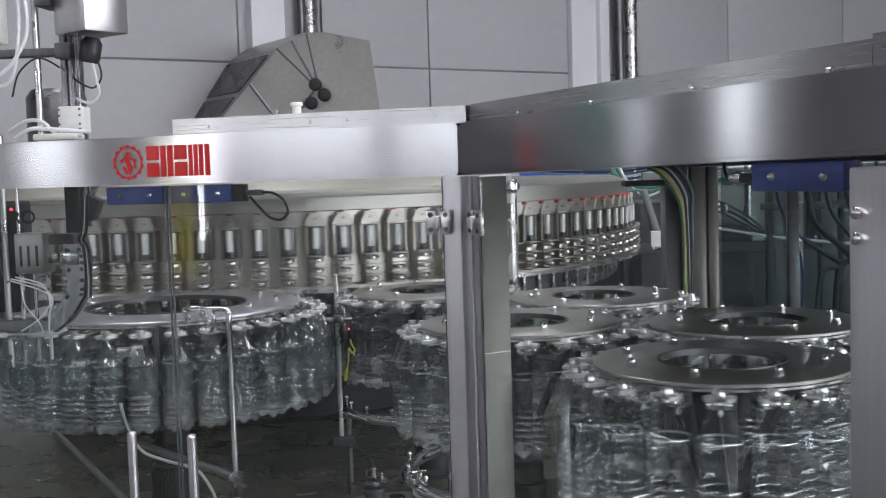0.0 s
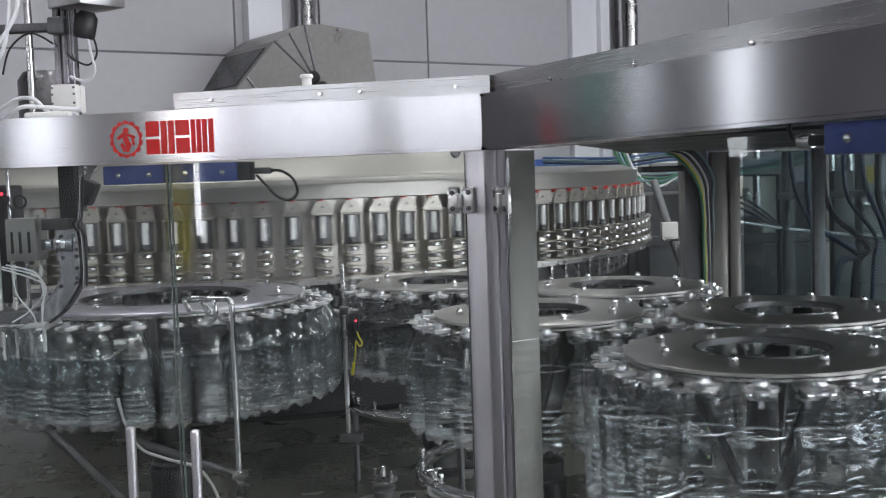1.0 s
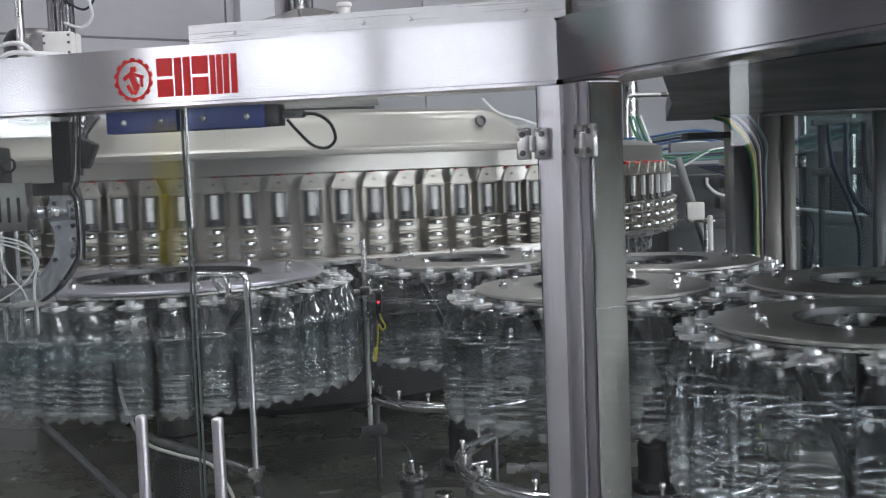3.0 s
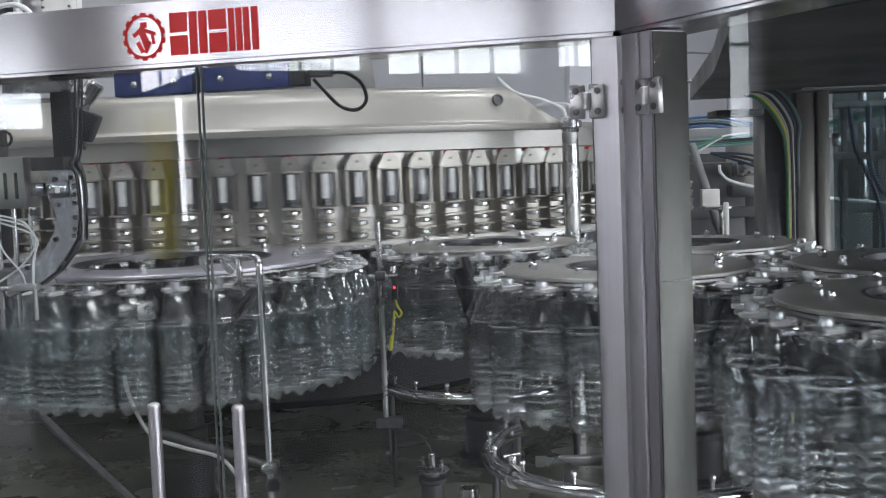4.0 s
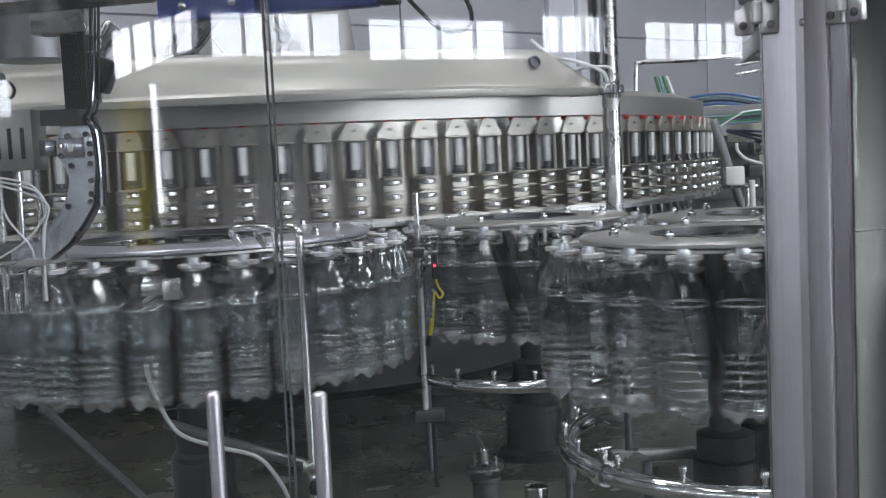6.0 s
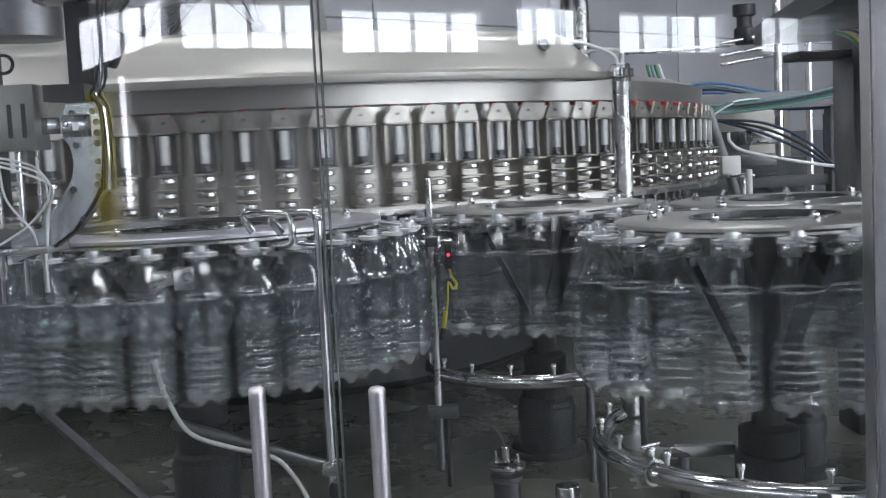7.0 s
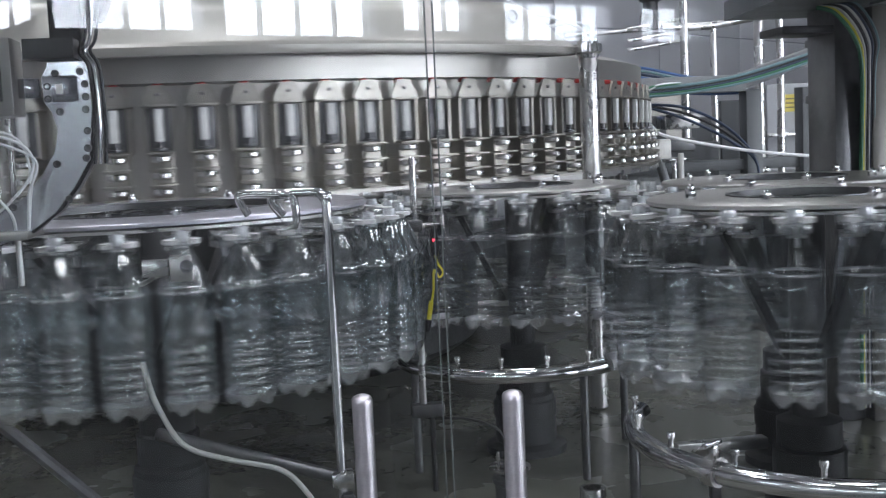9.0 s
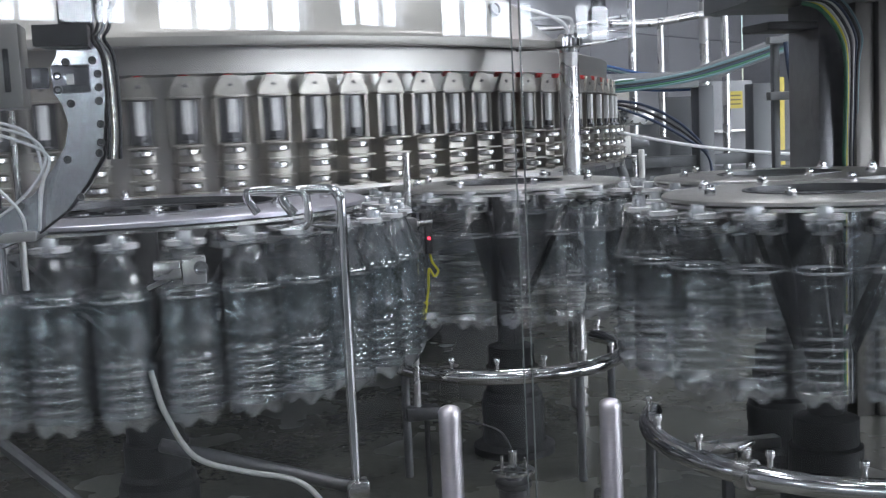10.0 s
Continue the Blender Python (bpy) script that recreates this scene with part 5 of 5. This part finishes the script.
    part("valve_head", turned([(0, 0), (0.06, 0), (0.07, 0.02), (0.07, 0.10), (0.05, 0.12), (0.05, 0.18), (0.075, 0.19), (0.075, 0.26), (0, 0.26)], 14), BLACK, ps, m=pose(1.68, 8.35, 2.08))
    for z in (1.98, 2.04, 2.12):
        part("valve_arm", rods([((1.50, 8.3, z - 0.03), (1.86, 8.3, z + 0.02))], 0.012), STEEL, ps)
    part("tank", turned([(0, 0.0), (0.26, 0.0), (0.28, 0.04), (0.28, 1.62), (0.2, 1.72), (0, 1.75)], 24), CREAM, ps, "pale tank among the pipes", pose(1.9, 9.0, 0.0))
    y = empty("notice_board", pose(0, 0, 0), "pale grey cabinet with a yellow notice", "cabinet")
    part("case", boxed(2.60, 2.92, 8.6, 8.9, 0, 1.70, 0.01), PALE_PAINT, y)
    part("notice", boxed(2.72, 2.84, 8.596, 8.599, 1.505, 1.625), YELLOW_PAINT, y, "yellow printed notice", smooth=0)
    for k in range(3):
        part("notice_bar", boxed(2.735, 2.825, 8.5945, 8.5958, 1.53 + 0.03 * k, 1.54 + 0.03 * k), DULL_YELLOW, y, "printed bar", smooth=0)
    part("lower_shelf", boxed(2.56, 2.96, 8.5, 8.598, 1.335, 1.36, 0.004), STEEL, y)
    part("yellow_post", boxed(2.95, 3.0, 8.3, 8.35, 0, 1.7, 0.004), YELLOW_PAINT, y)


def far_clutter():
    """Crates, a slanting tube and drooping hoses seen past the filler and through the side door."""
    sh = empty("crate_shelf", pose(0, 0, 0), "grey shelf rack with blue crates", "shelf rack")
    part("shelf_board", boxed(0.1, 1.0, 8.6, 9.0, 1.60, 1.625, 0.004), FRAME_PAINT, sh)
    for x in (0.1, 0.96):
        part("upright", boxed(x, x + 0.04, 8.6, 9.0, 0.0, 1.599, 0.004), DARK_FRAME, sh)
    for k, x in enumerate((0.16, 0.42, 0.68)):
        c = empty("crate", pose(x, 8.64, 1.626), "blue plastic crate on the shelf rack", "crate", "blue crates")
        part("crate_body", prism([(0, 0), (0.22, 0), (0.22, 0.3), (0, 0.3)], 0, 0.12), CRATE_BLUE, c)
        part("rim", boxed(-0.008, 0.228, -0.008, 0.308, 0.121, 0.135, 0.003), CRATE_BLUE if k != 1 else WHITE_PLASTIC, c)
    tagged(link_mesh("slant_tube", rods([((0.876, 6.3, 1.61), (1.06, 6.3, 1.0)), ((1.06, 6.3, 1.0), (1.06, 6.3, 0.561))], 0.022, 14), FRAME_PAINT), "grey slanting tube beside the filler", "tube")
    for k in range(7):
        x = 1.46 + 0.085 * k
        d = 0.05 * ((k * 3) % 4)
        tagged(link_mesh("droop_hose", tube([(x, 5.6, 1.74), (x + 0.02, 5.58, 1.55 - d), (x + 0.09 + d, 5.55, 1.36 - d), (x + 0.13, 5.55, 1.15), (x + 0.10, 5.55, 0.562)], 0.011 + 0.003 * (k % 3), 8), (NAVY, NAVY, RUBBER)[k % 3]), "dark blue hose drooping behind the rear guard" if k % 3 != 2 else "black hose drooping behind the rear guard", "hose", "drooping hoses")
    rr = empty("hose_rail", pose(0, 0, 0), "grey hose rail on thin posts behind the rear guard", "rail")
    part("rail", boxed(1.40, 2.3, 5.62, 5.66, 1.50, 1.535, 0.004), FRAME_PAINT, rr)
    part("rail", boxed(1.40, 2.3, 5.62, 5.66, 1.735, 1.765, 0.004), FRAME_PAINT, rr)
    for x in (1.44, 1.80, 2.18):
        part("post", boxed(x, x + 0.03, 5.665, 5.695, 0.561, 1.77, 0.004), DARK_FRAME, rr)


def far_hood():
    """The folded steel hood of the cap feeder, standing before the wall."""
    e = empty("cap_feeder", pose(0, 0, 0), "folded steel hopper hood with dark side windows", "hopper")
    front = [(-3.05, 2.25), (-2.32, 3.08), (-2.02, 3.23), (-1.84, 3.23), (-1.35, 3.12), (-1.25, 2.25)]
    off = Vector((-0.85, 1.1, 0))
    bm = bmesh.new()
    f = [bm.verts.new((x, 11.3, z)) for x, z in front]
    b = [bm.verts.new((x + off.x, 11.3 + off.y, z)) for x, z in front]
    bm.faces.new(f), bm.faces.new(b)
    for i in range(len(front)):
        bm.faces.new((f[i], f[(i + 1) % 6], b[(i + 1) % 6], b[i]))
    part("hood_body", bm, HOOD_STEEL, e, smooth=0)
    # dark windows on the slope
    d = (Vector((-2.32, 0, 3.08)) - Vector((-3.05, 0, 2.25)))
    n = Vector((-d.z, 0, d.x)).normalized() * 0.012
    for u0, u1 in ((0.02, 0.42), (0.48, 0.93)):
        bm = bmesh.new()
        p = [Vector((-3.05, 11.3, 2.25)) + d * u + off * w for u, w in ((u0, 0.08), (u1, 0.08), (u1, 0.95), (u0, 0.95))]
        lo, hi = [bm.verts.new(v + n * 0.2) for v in p], [bm.verts.new(v + n) for v in p]
        bm.faces.new(lo), bm.faces.new(hi)
        for i in range(4):
            bm.faces.new((lo[i], lo[(i + 1) % 4], hi[(i + 1) % 4], hi[i]))
        part("side_window", bm, DARK_PANEL, e, "dark glossy side window", smooth=0)
    for (x0, z0), (x1, z1) in (((-2.32, 3.08), (-1.95, 2.70)), ((-2.16, 3.15), (-1.93, 2.70)), ((-2.0, 3.22), (-1.90, 2.70)), ((-1.95, 2.62), (-2.25, 2.27)), ((-2.62, 2.72), (-2.32, 2.30))):
        part("seam_strip", rods([((x0, 11.29, z0), (x1, 11.29, z1))], 0.016, 6), DARK_STEEL, e)
    for x, z in ((-1.93, 2.69), (-1.98, 2.5), (-1.84, 2.58)):
        part("hand_knob", turned([(0, 0.06), (0.05, 0.05), (0.07, 0.02), (0.06, 0), (0, 0)], 12), BLACK, e, m=pose(x, 11.29, z, 90))
    part("stand", prism([(-3.0, 11.35), (-1.3, 11.35), (-2.1, 12.35), (-3.8, 12.35)], 0.0, 2.248), DARK_STEEL, e)
    tagged(link_mesh("white_stub", turned([(0, 0.030), (0.0125, 0.030), (0.0145, 0.027), (0.0145, 0.022), (0.011, 0.020), (0.011, 0.0), (0, 0.0)], 16), WHITE_PLASTIC, m=LEFT @ pose(-0.422, 0.10, 1.8925)), "short white plastic stub on the top cover", "stub")


PERFORATED = surface("holed_sheet", (0.55, 0.54, 0.55), 0.35, 1.0, 0.05, 10.0)
_nt = PERFORATED.node_tree
_vo = _nt.nodes.new("ShaderNodeTexVoronoi")
_vo.inputs["Scale"].default_value, _vo.inputs["Randomness"].default_value = 115.0, 0.0
_co = _nt.nodes.new("ShaderNodeTexCoord")
link(_nt, _co.outputs["Object"], _vo.inputs["Vector"])
_cm = _nt.nodes.new("ShaderNodeMath")
_cm.operation, _cm.inputs[1].default_value = "LESS_THAN", 0.36
link(_nt, _vo.outputs["Distance"], _cm.inputs[0])
_mx = _nt.nodes.new("ShaderNodeMixShader")
_tr = _nt.nodes.new("ShaderNodeBsdfTransparent")
link(_nt, _cm.outputs[0], _mx.inputs[0])
link(_nt, _nt.nodes["Principled BSDF"].outputs[0], _mx.inputs[1])
link(_nt, _tr.outputs[0], _mx.inputs[2])
link(_nt, _mx.outputs[0], _nt.nodes["Material Output"].inputs[0])
SILVER = surface("silver_plate", (0.48, 0.48, 0.51), 0.17, 1.0, 0.08, 8.0, bump=0.05)
DIM_GLASS = clear("dim_glass", (0.50, 0.57, 0.58), 0.02, 0.006, (0.5, 0.6, 0.6), 0.05, 0.7)

still_things()
mast()
right_side()
far_clutter()
far_hood()


# ---- what turns ----
def motions():
    times = [0.1 * i for i in range(101)]
    step = 360.0 / FN
    walk(FILLER, [(t, pose(FX, FY, 0, 0, 0, step * (0.04 + PITCH_RATE * t))) for t in times])
    for key, w in CARRIED.items():
        cx, cy, rb, rd, rh, n, way, ph = WHEELS[key]
        walk(w, [(t, pose(cx, cy, 0, 0, 0, 360.0 / n * (ph + way * PITCH_RATE * t))) for t in times])
    for ob, key, k in BOTTLES:
        cx, cy, rb, rd, rh, n, way, ph = WHEELS[key]
        rows = []
        for t in times:
            a = 360.0 / n * (k + ph + way * PITCH_RATE * t)
            rows.append((t, pose(cx + rb * math.cos(radians(a)), cy + rb * math.sin(radians(a)), BOTTLE_FOOT, 0, 0, a % 360)))
        walk(ob, rows)


motions()
